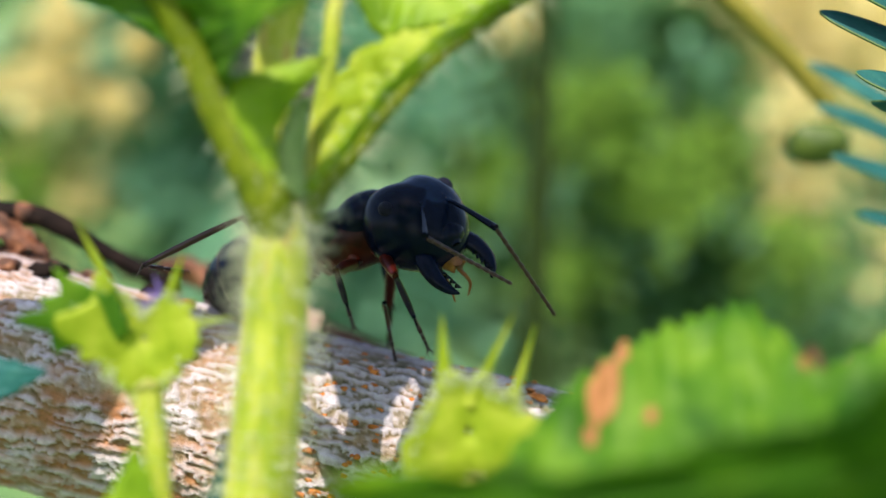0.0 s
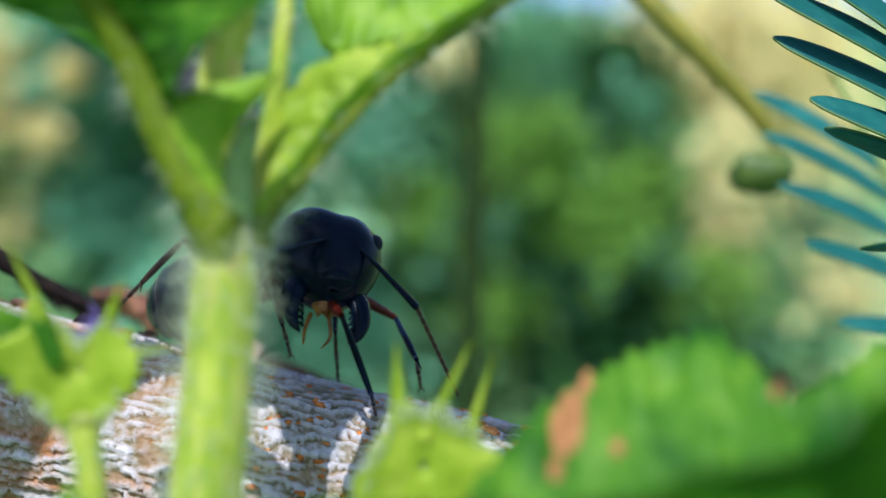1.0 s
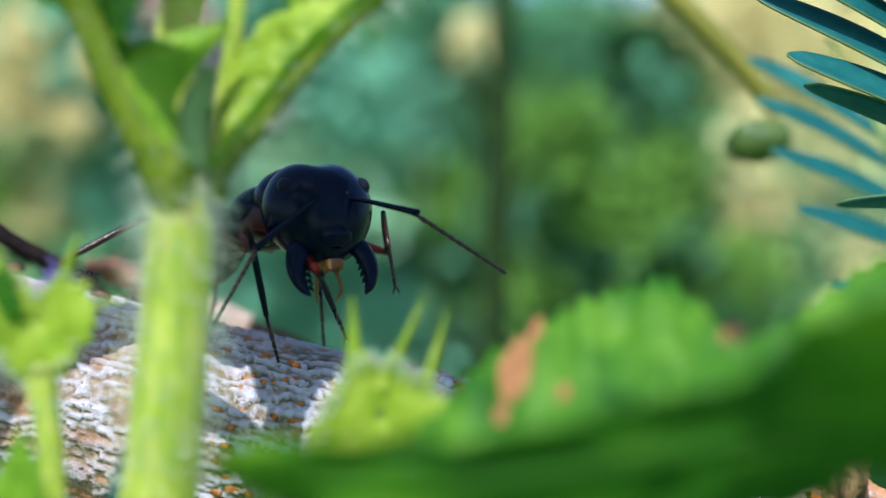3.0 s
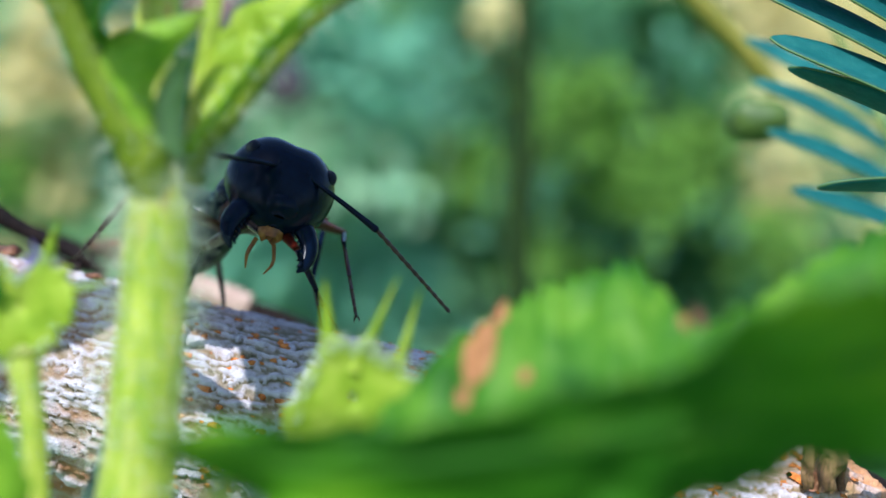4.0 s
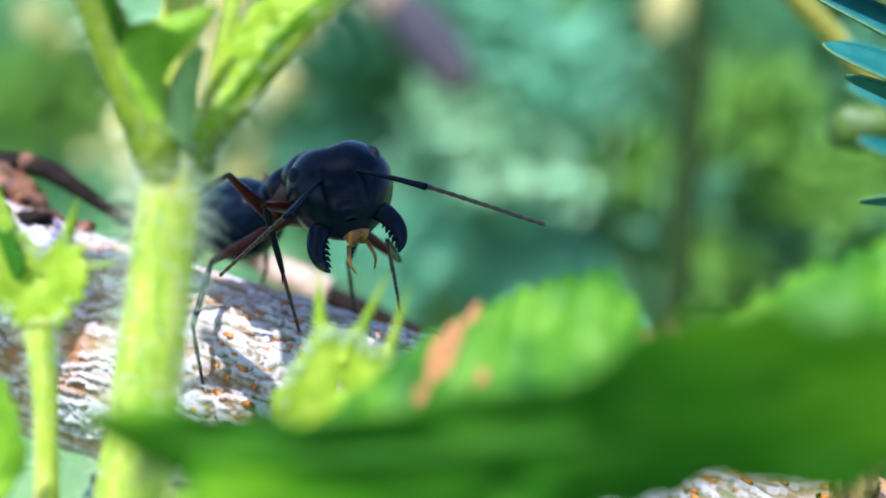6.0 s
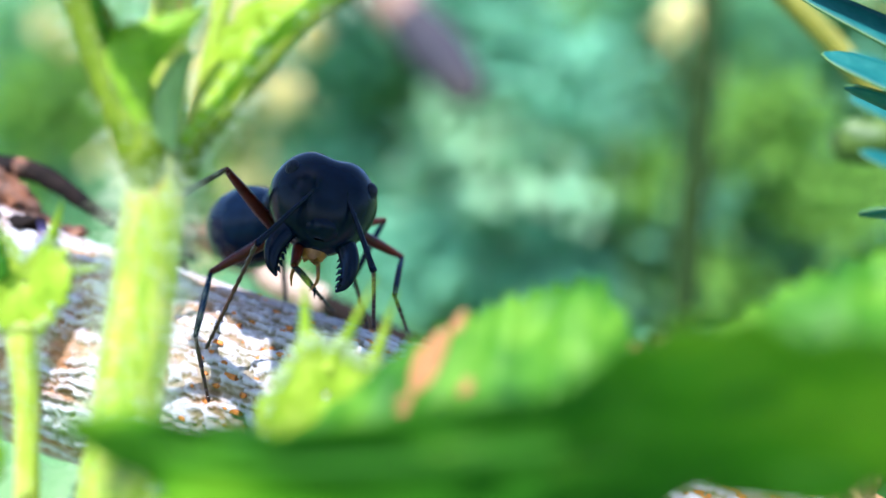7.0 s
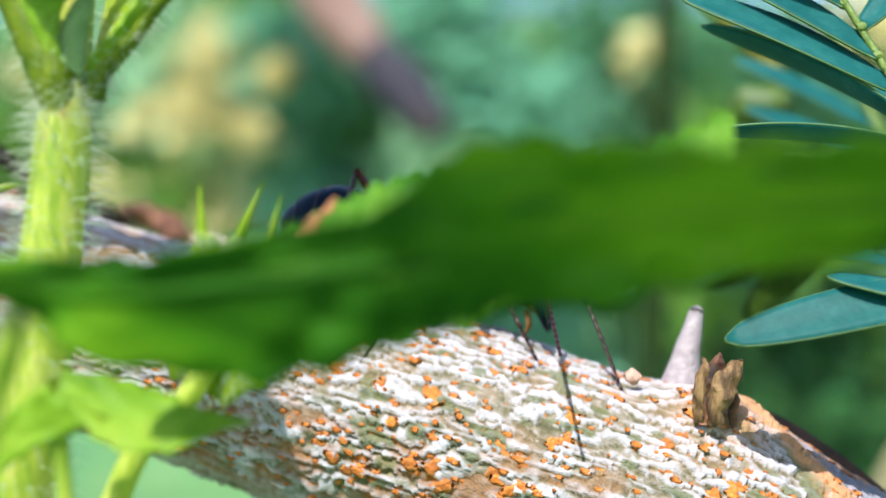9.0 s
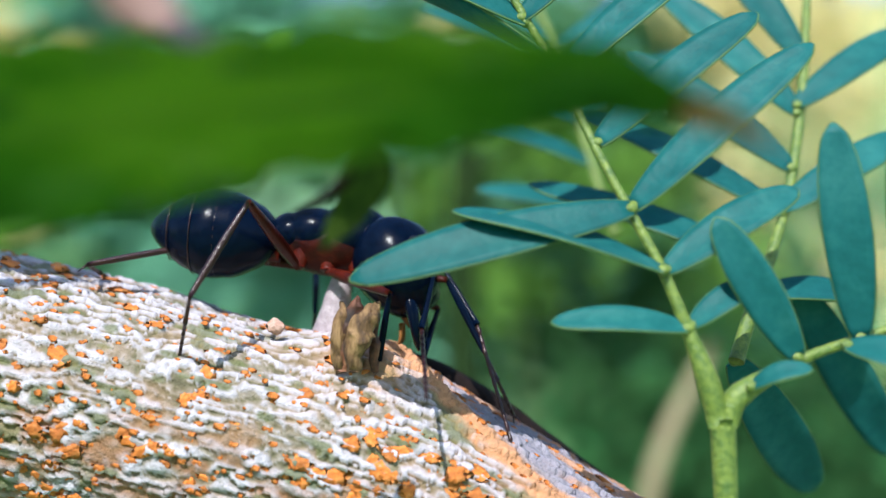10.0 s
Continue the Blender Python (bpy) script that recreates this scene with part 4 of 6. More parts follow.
def build_spiny_buds():
    def spines(parent, centre, tips):
        for (x0, z0), (x1, z1), w in tips:
            p, q = np.array((x0, centre[1], z0)), np.array((x1, centre[1] - 0.3, z1))
            part("spine", tube([p - 0.45 * (q - p), p, 0.5 * (p + q), q], [w * 1.3, w, w * 0.5, 0.03], 14, 8, 0.1, 0.6), LEAF_PALE, parent)

    fill = [(-180, 2.8), (-155, 2.0), (-125, 1.9), (-95, 2.4), (-79, 2.8), (-50, 2.5), (-33, 2.9), (-15, 1.3), (0, 0.8), (15, 1.2), (27, 2.1), (50, 2.1), (76, 2.5), (95, 2.1), (125, 1.8), (155, 2.0), (180, 2.8)]
    b = thing("spiny_leaf", (-10.3, -12.5, -62), "young bright green leaf with spine-tipped lobes on a thin stalk", "leaf")
    c = (-11.0, -12.0, -3.5)
    blade_part = part("leaf_blade", spiky_leaf(c, [], fill, 0.9), LEAF_PALE, b)
    spines(b, c, [((-12.5, -1.1), (-13.5, 1.0), 0.34), ((-13.5, -3.1), (-15.0, -2.6), 0.3), ((-10.0, -1.8), (-9.5, -0.3), 0.32), ((-8.8, -2.9), (-7.7, -2.7), 0.3)])
    line = [(-9.6, -12.5, -62), (-9.9, -12.5, -22), (-10.3, -12.6, -9.1), (-10.8, -12.5, -5.2)]
    s = part("leaf_stalk", tube(line, [0.6, 0.55, 0.45, 0.55], 30, 12, 0.06), STALK, b)
    part("stalk_hairs", tube_hairs(line, [0.6, 0.55, 0.45, 0.55], 120, 0.9, 51, (0.6, 1)), HAIR, s)["kind"] = "stuff"
    grid_hairs(blade_part, c, fill, 61, 400)
    r = np.random.RandomState(91)
    f = np.array((-10.45, -11.5, -2.05))
    lobe = [(-180, 0.8), (-140, 1.1), (-110, 1.7), (-80, 1.9), (-50, 1.7), (-20, 1.5), (0, 1.3), (30, 1.2), (60, 1.4), (90, 1.5), (130, 1.2), (180, 0.8)]
    # this lobe's shade is put into its colour: darker LEAF, not LEAF_PALE
    part("leaf_lobe", spiky_leaf((-12.9, -12.3, -2.9), [(-88, 2.5, 16), (-30, 2.3, 16), (40, 1.9, 14), (-130, 1.8, 14)], lobe, 0.5, 0.2), LEAF, b, "lobe of the leaf with its shade put into a darker green")
    flower = part("flower", ball(f, (0.32, 0.3, 0.3), 6, 10), PETAL, b, "small purple flower tucked in the leaf")
    for k in range(7):
        a = 0.9 * k + r.uniform(-0.2, 0.2)
        d = unit((math.cos(a), -0.4 + 0.5 * r.rand(), math.sin(a)))
        tip = f + d * r.uniform(0.65, 0.95)
        part("petal", tube([f, f + d * 0.35 + (0, 0, 0.08), tip], [0.1, 0.3, 0.12], 8, 8, 0.1, 0.35), PETAL, flower)
    b = thing("spiny_leaf", (-5, -14, -60), "young pale green leaf end with three upright spines", "leaf")
    fill = [(-180, 4.6), (-150, 3.7), (-125, 2.8), (-90, 2.0), (-60, 1.75), (-35, 2.0), (-14, 2.25), (0, 1.9), (20, 2.1), (32, 1.8), (48, 2.1), (70, 2.4), (100, 2.9), (130, 3.5), (180, 4.6)]
    c = (1.1, -12.4, -6.8)
    blade_part = part("leaf_blade", spiky_leaf(c, [], fill, 0.6), LEAF_PALE, b)
    spines(b, c, [((0.2, -4.8), (0.13, -2.5), 0.34), ((1.7, -4.8), (2.8, -2.4), 0.34), ((2.85, -5.4), (3.6, -2.8), 0.34)])
    part("leaf_stalk", tube([(-5, -14, -60), (-4, -14, -24), (-2.2, -13.8, -14.5), (0.2, -13.2, -11.0), (1.5, -12.6, -8.5)], [0.6, 0.6, 0.55, 0.5, 0.5], 26, 12, 0.06), STALK, b)
    grid_hairs(blade_part, c, fill, 71, 700)


def grid_hairs(parent, centre, fill, seed, count=140):
    """Short hairs round a leaf's margin."""
    r = np.random.RandomState(seed)
    a = r.uniform(-180, 180, count)
    ln = np.interp(a, [f[0] for f in fill], [f[1] for f in fill]) * r.uniform(0.75, 1.0, count)
    a = np.radians(a)
    roots = np.array(centre) + np.stack([ln * np.sin(a), r.uniform(-0.5, 0.05, count), ln * np.cos(a)], 1)
    part("leaf_hairs", hairs(roots, np.stack([np.sin(a), r.normal(-0.4, 0.5, count), np.cos(a)], 1), 0.6, seed), HAIR, parent)["kind"] = "stuff"


build_spiny_buds()


def build_folded_leaf():
    """The big leaf, folded in a V along its midrib: the near half turns its shaded underside, the far half is sunlit."""
    lf = thing("folded_leaf", (-2, -21, -60), "large toothed green leaf folded along its midrib with withered spots", "leaf")
    rib = [(-2.8, -25, -6.5), (1.5, -25.6, -6.9), (6.5, -26, -6.4), (10.3, -26, -5.7), (13, -26.2, -5.0), (17, -26.2, -4.4), (21.5, -26.2, -3.8), (26, -26.2, -3.4), (30, -26, -3.3), (33.8, -26, -4.5)]
    a = part("near_half", blade(rib, [0.5, 0.95, 1.15, 1.25, 1.55, 1.55, 1.5, 2.3, 2.85, 3.05, 2.7, 2.3, 1.8, 2.05, 1.9, 1.5, 1.25, 0.9, 0.55, 0.05], [0.1, 2.05, 3.3, 2.7, 2.6, 2.4, 2.2, 1.9, 1.2, 0.05],
                                [(0, -0.2, 1), (0, -0.3, 1), (0, -0.6, 1), (0, -0.75, 1)], [(0, 0.3, -1), (0, 0.4, -1), (0, 0.65, -1), (0, 0.8, -1)], 130, 12, 0.16, 0.7, 6, 0.17, 19), LEAF_DEEP, lf, "dark green shaded near half")
    grid, nrm = GRIDS[-1]
    for k, (u0, t0, du, dt) in enumerate(((0.66, 0.80, 0.022, 0.05), (0.49, 0.66, 0.030, 0.04), (0.80, 0.72, 0.020, 0.05), (0.86, 0.60, 0.022, 0.03), (0.58, 0.88, 0.02, 0.04), (0.36, 0.40, 0.04, 0.03), (0.70, 0.45, 0.05, 0.02), (0.25, 0.62, 0.03, 0.04))):
        at_place, out, th = patch_on(grid, nrm, u0, t0, du, dt, k + 11)
        for side in (-1, 1):
            part("pale_blister", sheet(at_place + out * side * 0.115, th), LEAF, a, "paler raised patch of the blade")
    part("midrib", tube(rib, [0.2, 0.26, 0.24, 0.2, 0.18, 0.15, 0.12, 0.08], 50, 10), LEAF_DEEP, a)
    part("far_half", blade([(0, -20.4, -9.0), (4.5, -20.9, -8.9), (9.5, -21.3, -8.0), (14.5, -21.1, -6.7), (20.7, -21.0, -5.4)], [0.63, 2.9, 5.4, 7.3, 8.3, 8.6, 8.8, 5.0, 5.2, 6.4, 7.2, 8.0], [0.3] * 10 + [0.1],
                           [(0.1, 0.72, 0.66), (0.05, 0.72, 0.7), (0.02, 0.72, 0.72)], [(0, -0.5, -0.2)] * 2, 120, 14, 0.16, 0.45, 7, 0.13, 26), LEAF, lf, "sunlit bright green far half")
    grid, nrm = GRIDS[-1]
    for k, (u0, t0, du, dt) in enumerate(((0.315, 0.975, 0.016, 0.04), (0.285, 0.90, 0.030, 0.08), (0.262, 0.80, 0.012, 0.03), (0.36, 0.77, 0.010, 0.02), (0.62, 0.97, 0.008, 0.02))):
        for side in (-1, 1):
            at_place, out, th = patch_on(grid, nrm, u0, t0, du, dt, k)
            part("withered_spot", sheet(at_place + out * side * 0.115, th), SPOT, lf, "orange-brown withered spot")
    part("lobe", blade([(21.5, -18.5, -2.9), (23.6, -16, -4.2), (22.9, -14.6, -5.8), (21.6, -13.8, -7.2)], [0.5, 0.7, 0.7, 0.5, 0.1], [0.5, 0.8, 0.9, 0.7, 0.1], [(1, 0, -0.6)] * 2, [(-1, 0, 0.6)] * 2, 24, 6, 0.14, 0.3, 8), WITHERING, lf, "dull olive drooping lobe")
    part("withered_edge", tube([(23.4, -16.3, -3.6), (22.6, -15.2, -4.9), (21.2, -14.3, -5.8), (20.2, -14, -6.2)], [0.16, 0.24, 0.2, 0.06], 16, 8, 0.2), DARK_TWIG, lf, "dark withered edge of the drooping lobe")
    part("leaf_stalk", tube([(-2, -21, -60), (-2.8, -22, -30), (-3.4, -23, -14), (-1.4, -24.6, -7.6)], [0.7, 0.65, 0.55, 0.45], 24, 10), STALK, lf)
    part("withered_notch", tube([(12.7, -16.0, -3.4), (13.0, -16.4, -4.6), (12.9, -17.6, -6.0)], [0.42, 0.3, 0.1], 14, 8, 0.3, 0.5), DRY, lf, "brown withered notch in the margin")
    part("withered_tip", tube([(32.0, -26.1, -4.0), (33.2, -26.1, -4.4), (34.3, -26.0, -5.0)], [0.5, 0.35, 0.05], 10, 8), SPOT, lf, "brown withered tip")
    # unseen leaf, added above the view to keep sun off the near half
    ov = thing("shading_leaf", (-34, -42, -60), "unseen green leaf added to shade the folded leaf", "leaf")
    part("leaf_blade", blade([(6.5, -40, 12.8), (12.5, -40.2, 13.2), (20.5, -40.4, 13.6), (34, -40.6, 13.8)], [0.2, 2.8, 5.0, 6.2, 6.2, 5.0, 0.4], [0.2, 2.6, 4.6, 5.6, 5.6, 4.4, 0.4], [(0.1, 0.72, 0.62)] * 2, [(-0.1, -0.72, -0.62)] * 2, 60, 9, 0.16, 0.3, 13, 0.25, 11), LEAF_DEEP, ov)
    part("leaf_stalk", tube([(-34, -42, -60), (-32, -42, -20), (-22, -40, 6), (-8, -40, 11.6), (6.9, -40, 12.82)], [0.8, 0.7, 0.5, 0.35, 0.25], 30, 10), STALK, ov)
    # low leaves beside the stalk
    for base, mid, wid, up, lab in (((-9, -15, -60), [(-12, -16, -13), (-10.6, -16, -9.6), (-10.3, -16, -6.8)], 1.3, (1, 0, 0.1), "pale green lobed leaf low beside the stalk"),
                                    ((-5, -18, -60), [(-6.2, -18, -14), (-4, -18.3, -11.8), (-1.0, -18.4, -11.4)], 1.4, (0.3, 0, 1), "pale green lobed leaf low beside the stalk"),
                                    ((1, -17, -60), [(-3.2, -18.0, -10.0), (-0.6, -18.0, -11.3), (1.6, -18, -11.7), (4.2, -18, -11.4)], 1.5, (0.15, 0.62, 0.6), "pale green lobed leaf low beside the stalk"),
                                    ((-17, -10, -60), [(-22, -9, -7), (-18.5, -9.6, -5.6), (-15.4, -10, -5.0)], 1.3, (0, 0.2, 1), "bluish green toothed leaf beside the branch"),
                                    ((-9, -9, -60), [(-10, -9, -14), (-8.6, -9, -11.0), (-8.4, -9.2, -8.0)], 1.2, (1, 0, 0.2), "bluish green toothed leaf beside the branch")):
        up = np.array(up, float)
        g = blade(mid, [0.2, wid, wid * 1.1, wid * 0.6, 0.05], [0.2, wid, wid * 1.1, wid * 0.6, 0.05], [up] * 2, [-up] * 2, 30, 7, 0.13, 0.3, int(abs(mid[0][0])) + 1, 0.3, 8)
        q = thing("low_leaf", base, lab, "leaf")
        part("leaf_blade", g, LEAFLET if "bluish" in lab else LEAF_BRIGHT, q)
        part("leaf_stalk", tube([base, (0.6 * base[0] + 0.4 * mid[0][0], base[1], -35), mid[0]], [0.5, 0.45, 0.3], 14, 8), STALK, q)


build_folded_leaf()

# ---- twig with feathery blue-green leaflets ----
def leaflet(base, tip, width, face, bend=0.4):
    """An oblong leaflet with a pale rim; face: the way its upper side looks."""
    base, tip = np.array(base, float), np.array(tip, float)
    d = tip - base
    ln = np.linalg.norm(d)
    d = d / ln
    s = unit(np.cross(d, unit(np.array(face, float))))
    nrm = np.cross(s, d)
    n, m = 22, 7
    u = np.linspace(0, 1, n)
    w = width / 2 * np.clip(np.sin(np.pi * np.clip(u * 0.97 + 0.03, 0, 1)), 0, 1) ** 0.42 * (0.88 + 0.16 * u)
    w[-1] = width * 0.05
    t = np.linspace(-1, 1, m)
    mid = base + (u * ln)[:, None] * d + (np.sin(np.pi * u) * bend)[:, None] * nrm
    grid = mid[:, None] + (w[:, None] * t)[..., None] * s + ((np.abs(t) ** 1.5)[None] * w[:, None] * 0.12)[..., None] * nrm
    rim = np.vstack([grid[:, 0], grid[::-1, -1]])
    return sheet(grid, 0.16), tube(rim, [0.055, 0.055], 60, 5)


def build_feather_leaf(name, rachis, radius, leaves, label):
    th = thing(name, rachis[0], label, "leaf", "feathery leaves")
    part("leaf_axis", tube(rachis, radius, 30, 10, 0.05), TWIG_GREEN, th)
    for b, tip, w, face in leaves:
        blade_geo, rim_geo = leaflet(b, tip, w, face)
        q = part("leaflet", blade_geo, LEAFLET, th)
        part("leaflet_rim", rim_geo, LEAFLET_EDGE, q)
        part("leaflet_stalk", ball(b, (0.28, 0.28, 0.28), 5, 8), TWIG_GREEN, q)
    return th


def build_feathery_twig():
    single("green_stem", tube([(39, -3, -60), (38.3, -4, -28), (37.95, -4, -18), (37.85, -4, -14.6)], [0.65, 0.58, 0.53, 0.58], 30, 12, 0.06), TWIG_GREEN, (39, -3, -60),
           "dotted green stem of a feathery-leaved shrub", "stem")
    A = [(37.7, -4, -14.9), (37.2, -4.2, -13.0), (36.37, -4.2, -10.81), (35.4, -4, -8.33), (34.06, -3.4, -5.61), (32.6, -2.4, -2.5), (31.2, -1.0, 0.9), (28.9, -0.4, 5.0), (26.5, 0.4, 9.5), (24.6, 1, 14)]
    up = (-0.2, -0.75, 0.6)
    build_feather_leaf("feathery_leaf", A, [0.5, 0.55, 0.32, 0.25, 0.22, 0.2, 0.2, 0.18, 0.16, 0.14], [
        ((36.3, -4.4, -10.7), (30.51, -4.4, -10.4), 1.45, (0, -0.7, 0.7)),
        ((36.5, -4.2, -10.6), (39.6, -3.6, -8.8), 1.35, up),
        ((35.3, -4.4, -8.2), (26.32, -3.75, -5.55), 1.8, (0.05, -0.45, 0.9)),
        ((35.5, -3.9, -8.2), (41.5, -3.0, -4.7), 2.0, up),
        ((34.1, -3.6, -5.5), (21.87, -4.2, -8.49), 2.3, (-0.1, -0.8, 0.5)),
        ((34.2, -3.3, -5.4), (42.4, -2.5, 1.8), 2.2, up),
        ((32.8, -2.4, -2.5), (40.2, -1.5, 3.4), 2.1, up),
        ((31.5, -1.2, 0.3), (21.2, -1.7, 1.1), 1.9, (0.05, 0.3, 0.95)),
        ((31.4, -1.0, 0.8), (38.5, 0, 6.6), 2.1, up),
        ((30.7, -0.8, 1.6), (20.9, 1.9, 6.9), 2.0, (0.46, 0.22, 0.85)),
        ((29.8, -0.6, 3.3), (19.6, 0.3, 8.1), 2.0, (0.2, -0.75, 0.66)),
        ((29.6, -0.6, 3.5), (36.5, 0.5, 9.6), 2.0, up),
        ((28.9, -0.4, 5.0), (18.3, 1.6, 11.2), 2.0, (0.2, -0.75, 0.66)),
        ((28.2, -0.2, 6.4), (34.5, 1, 12.5), 2.0, up),
        ((27.4, 0.2, 7.6), (17.6, 0.6, 13.2), 2.0, (0.2, -0.75, 0.66)),
        ((26.6, 0.4, 9.3), (16.8, 1, 16), 2.0, (0.2, -0.75, 0.66)),
    ], "feathery leaf with oblong blue-green leaflets")
    B = [(38.0, -4, -14.9), (38.6, -4, -13.6), (41.18, -3.8, -12.2), (43.67, -3.4, -11.36), (48, -3, -10.1), (54, -2.4, -8.6)]
    build_feather_leaf("feathery_leaf", B, [0.5, 0.55, 0.26, 0.22, 0.2, 0.18], [
        ((41.1, -4.1, -12.0), (37.52, -4.6, -6.0), 1.9, (-0.3, -0.9, 0.3)),
        ((43.9, -3.9, -11.2), (42.65, -4.4, -1.95), 2.1, (-0.3, -0.9, 0.3)),
        ((39.0, -4.6, -13.2), (41.3, -5.4, -12.4), 1.0, (0, -0.7, 0.7)),
        ((43.2, -4.2, -11.5), (46.6, -6.0, -12.8), 1.9, (0, -0.7, 0.7)),
        ((46.5, -3.3, -10.6), (46.2, -3.6, -1.0), 2.2, (-0.3, -0.9, 0.3)),
        ((49, -3.0, -9.9), (50, -3.4, 0), 2.2, (-0.3, -0.9, 0.3)),
        ((47, -3.0, -10.4), (53, -5, -13.5), 2.1, (0, -0.7, 0.7)),
    ], "feathery leaf with oblong blue-green leaflets")
    Cc = [(39.8, 1.6, -12.6), (41, 3, -10), (43.5, 6, -5), (45, 8, 1), (46, 10, 8)]
    build_feather_leaf("feathery_leaf", Cc, [0.4, 0.35, 0.3, 0.28, 0.2], [
        ((42.0, 4.5, -8), (30.5, 8, -3.6), 2.1, (-0.2, -0.5, 0.8)),
        ((43.2, 5.6, -5.4), (33, 9, 0.5), 2.1, (-0.2, -0.5, 0.8)),
        ((44.0, 6.6, -3), (36, 10, 3.6), 2.1, (-0.2, -0.8, 0.6)),
        ((44.6, 7.5, 0), (38, 11, 7.4), 2.1, (-0.2, -0.8, 0.6)),
        ((45.2, 8.5, 3), (40.5, 12, 11), 2.1, (-0.2, -0.8, 0.6)),
        ((43.2, 5.6, -5.2), (51, 8, -1), 2.1, (-0.2, -0.8, 0.6)),
        ((44.6, 7.5, 0.4), (52, 10, 5), 2.1, (-0.2, -0.8, 0.6)),
        ((39.8, 2.0, -12.6), (45.8, 9.5, -20.2), 2.8, (0.2, -0.75, -0.5)),
        ((43.6, 5.0, -9), (50.5, 10.5, -18.5), 2.6, (0.2, -0.75, -0.5)),
        ((41.4, 3.4, -9.4), (47.5, 5, -9.8), 2.0, (0, -0.6, 0.8)),
    ], "feathery leaf with oblong blue-green leaflets, blurred behind")
    D = [(36.6, 19.4, -6), (36, 20, -4), (33.5, 24, 6), (31, 28, 14)]
    build_feather_leaf("feathery_leaf", D, [0.4, 0.35, 0.3, 0.2], [
        ((34.6, 22, 1.5), (25.2, 22, 5.6), 2.0, (-0.2, -0.6, 0.8)),
        ((33.9, 23.4, 4.4), (24.5, 23, 9.0), 2.0, (-0.2, -0.6, 0.8)),
        ((35.4, 21, -1.5), (26.5, 21, 1.8), 2.0, (-0.2, -0.6, 0.8)),
        ((33.2, 24.5, 6.8), (24.5, 25, 12.0), 2.0, (-0.2, -0.6, 0.8)),
        ((34.6, 22, 1.8), (42, 23, 6), 2.0, (-0.2, -0.6, 0.8)),
        ((33.4, 24, 6.2), (41, 25, 11), 2.0, (-0.2, -0.6, 0.8)),
        ((36.2, 19.8, -4.8), (28, 19, -3.2), 2.0, (-0.2, -0.6, 0.8)),
    ], "feathery leaf with oblong blue-green leaflets, blurred behind")


build_feathery_twig()


def build_hanging_bud():
    b = thing("hanging_bud", (14, 31, 24), "small round green bud hanging on a yellowish stem", "bud")
    part("stem", tube([(14, 31, 24), (20, 30, 17.8), (25, 31, 13.2), (28.7, 32, 9.3)], [0.9, 0.85, 0.8, 0.7], 20, 10), OLD_STEM, b)
    part("bud", ball((27.2, 32, 7.2), (2.3, 1.6, 1.6), 10, 16, lambda v, d: v * (0.75 + 0.5 * vnoise(d * 1.6 + 4)[:, None])), OLD_BUD, b)


build_hanging_bud()


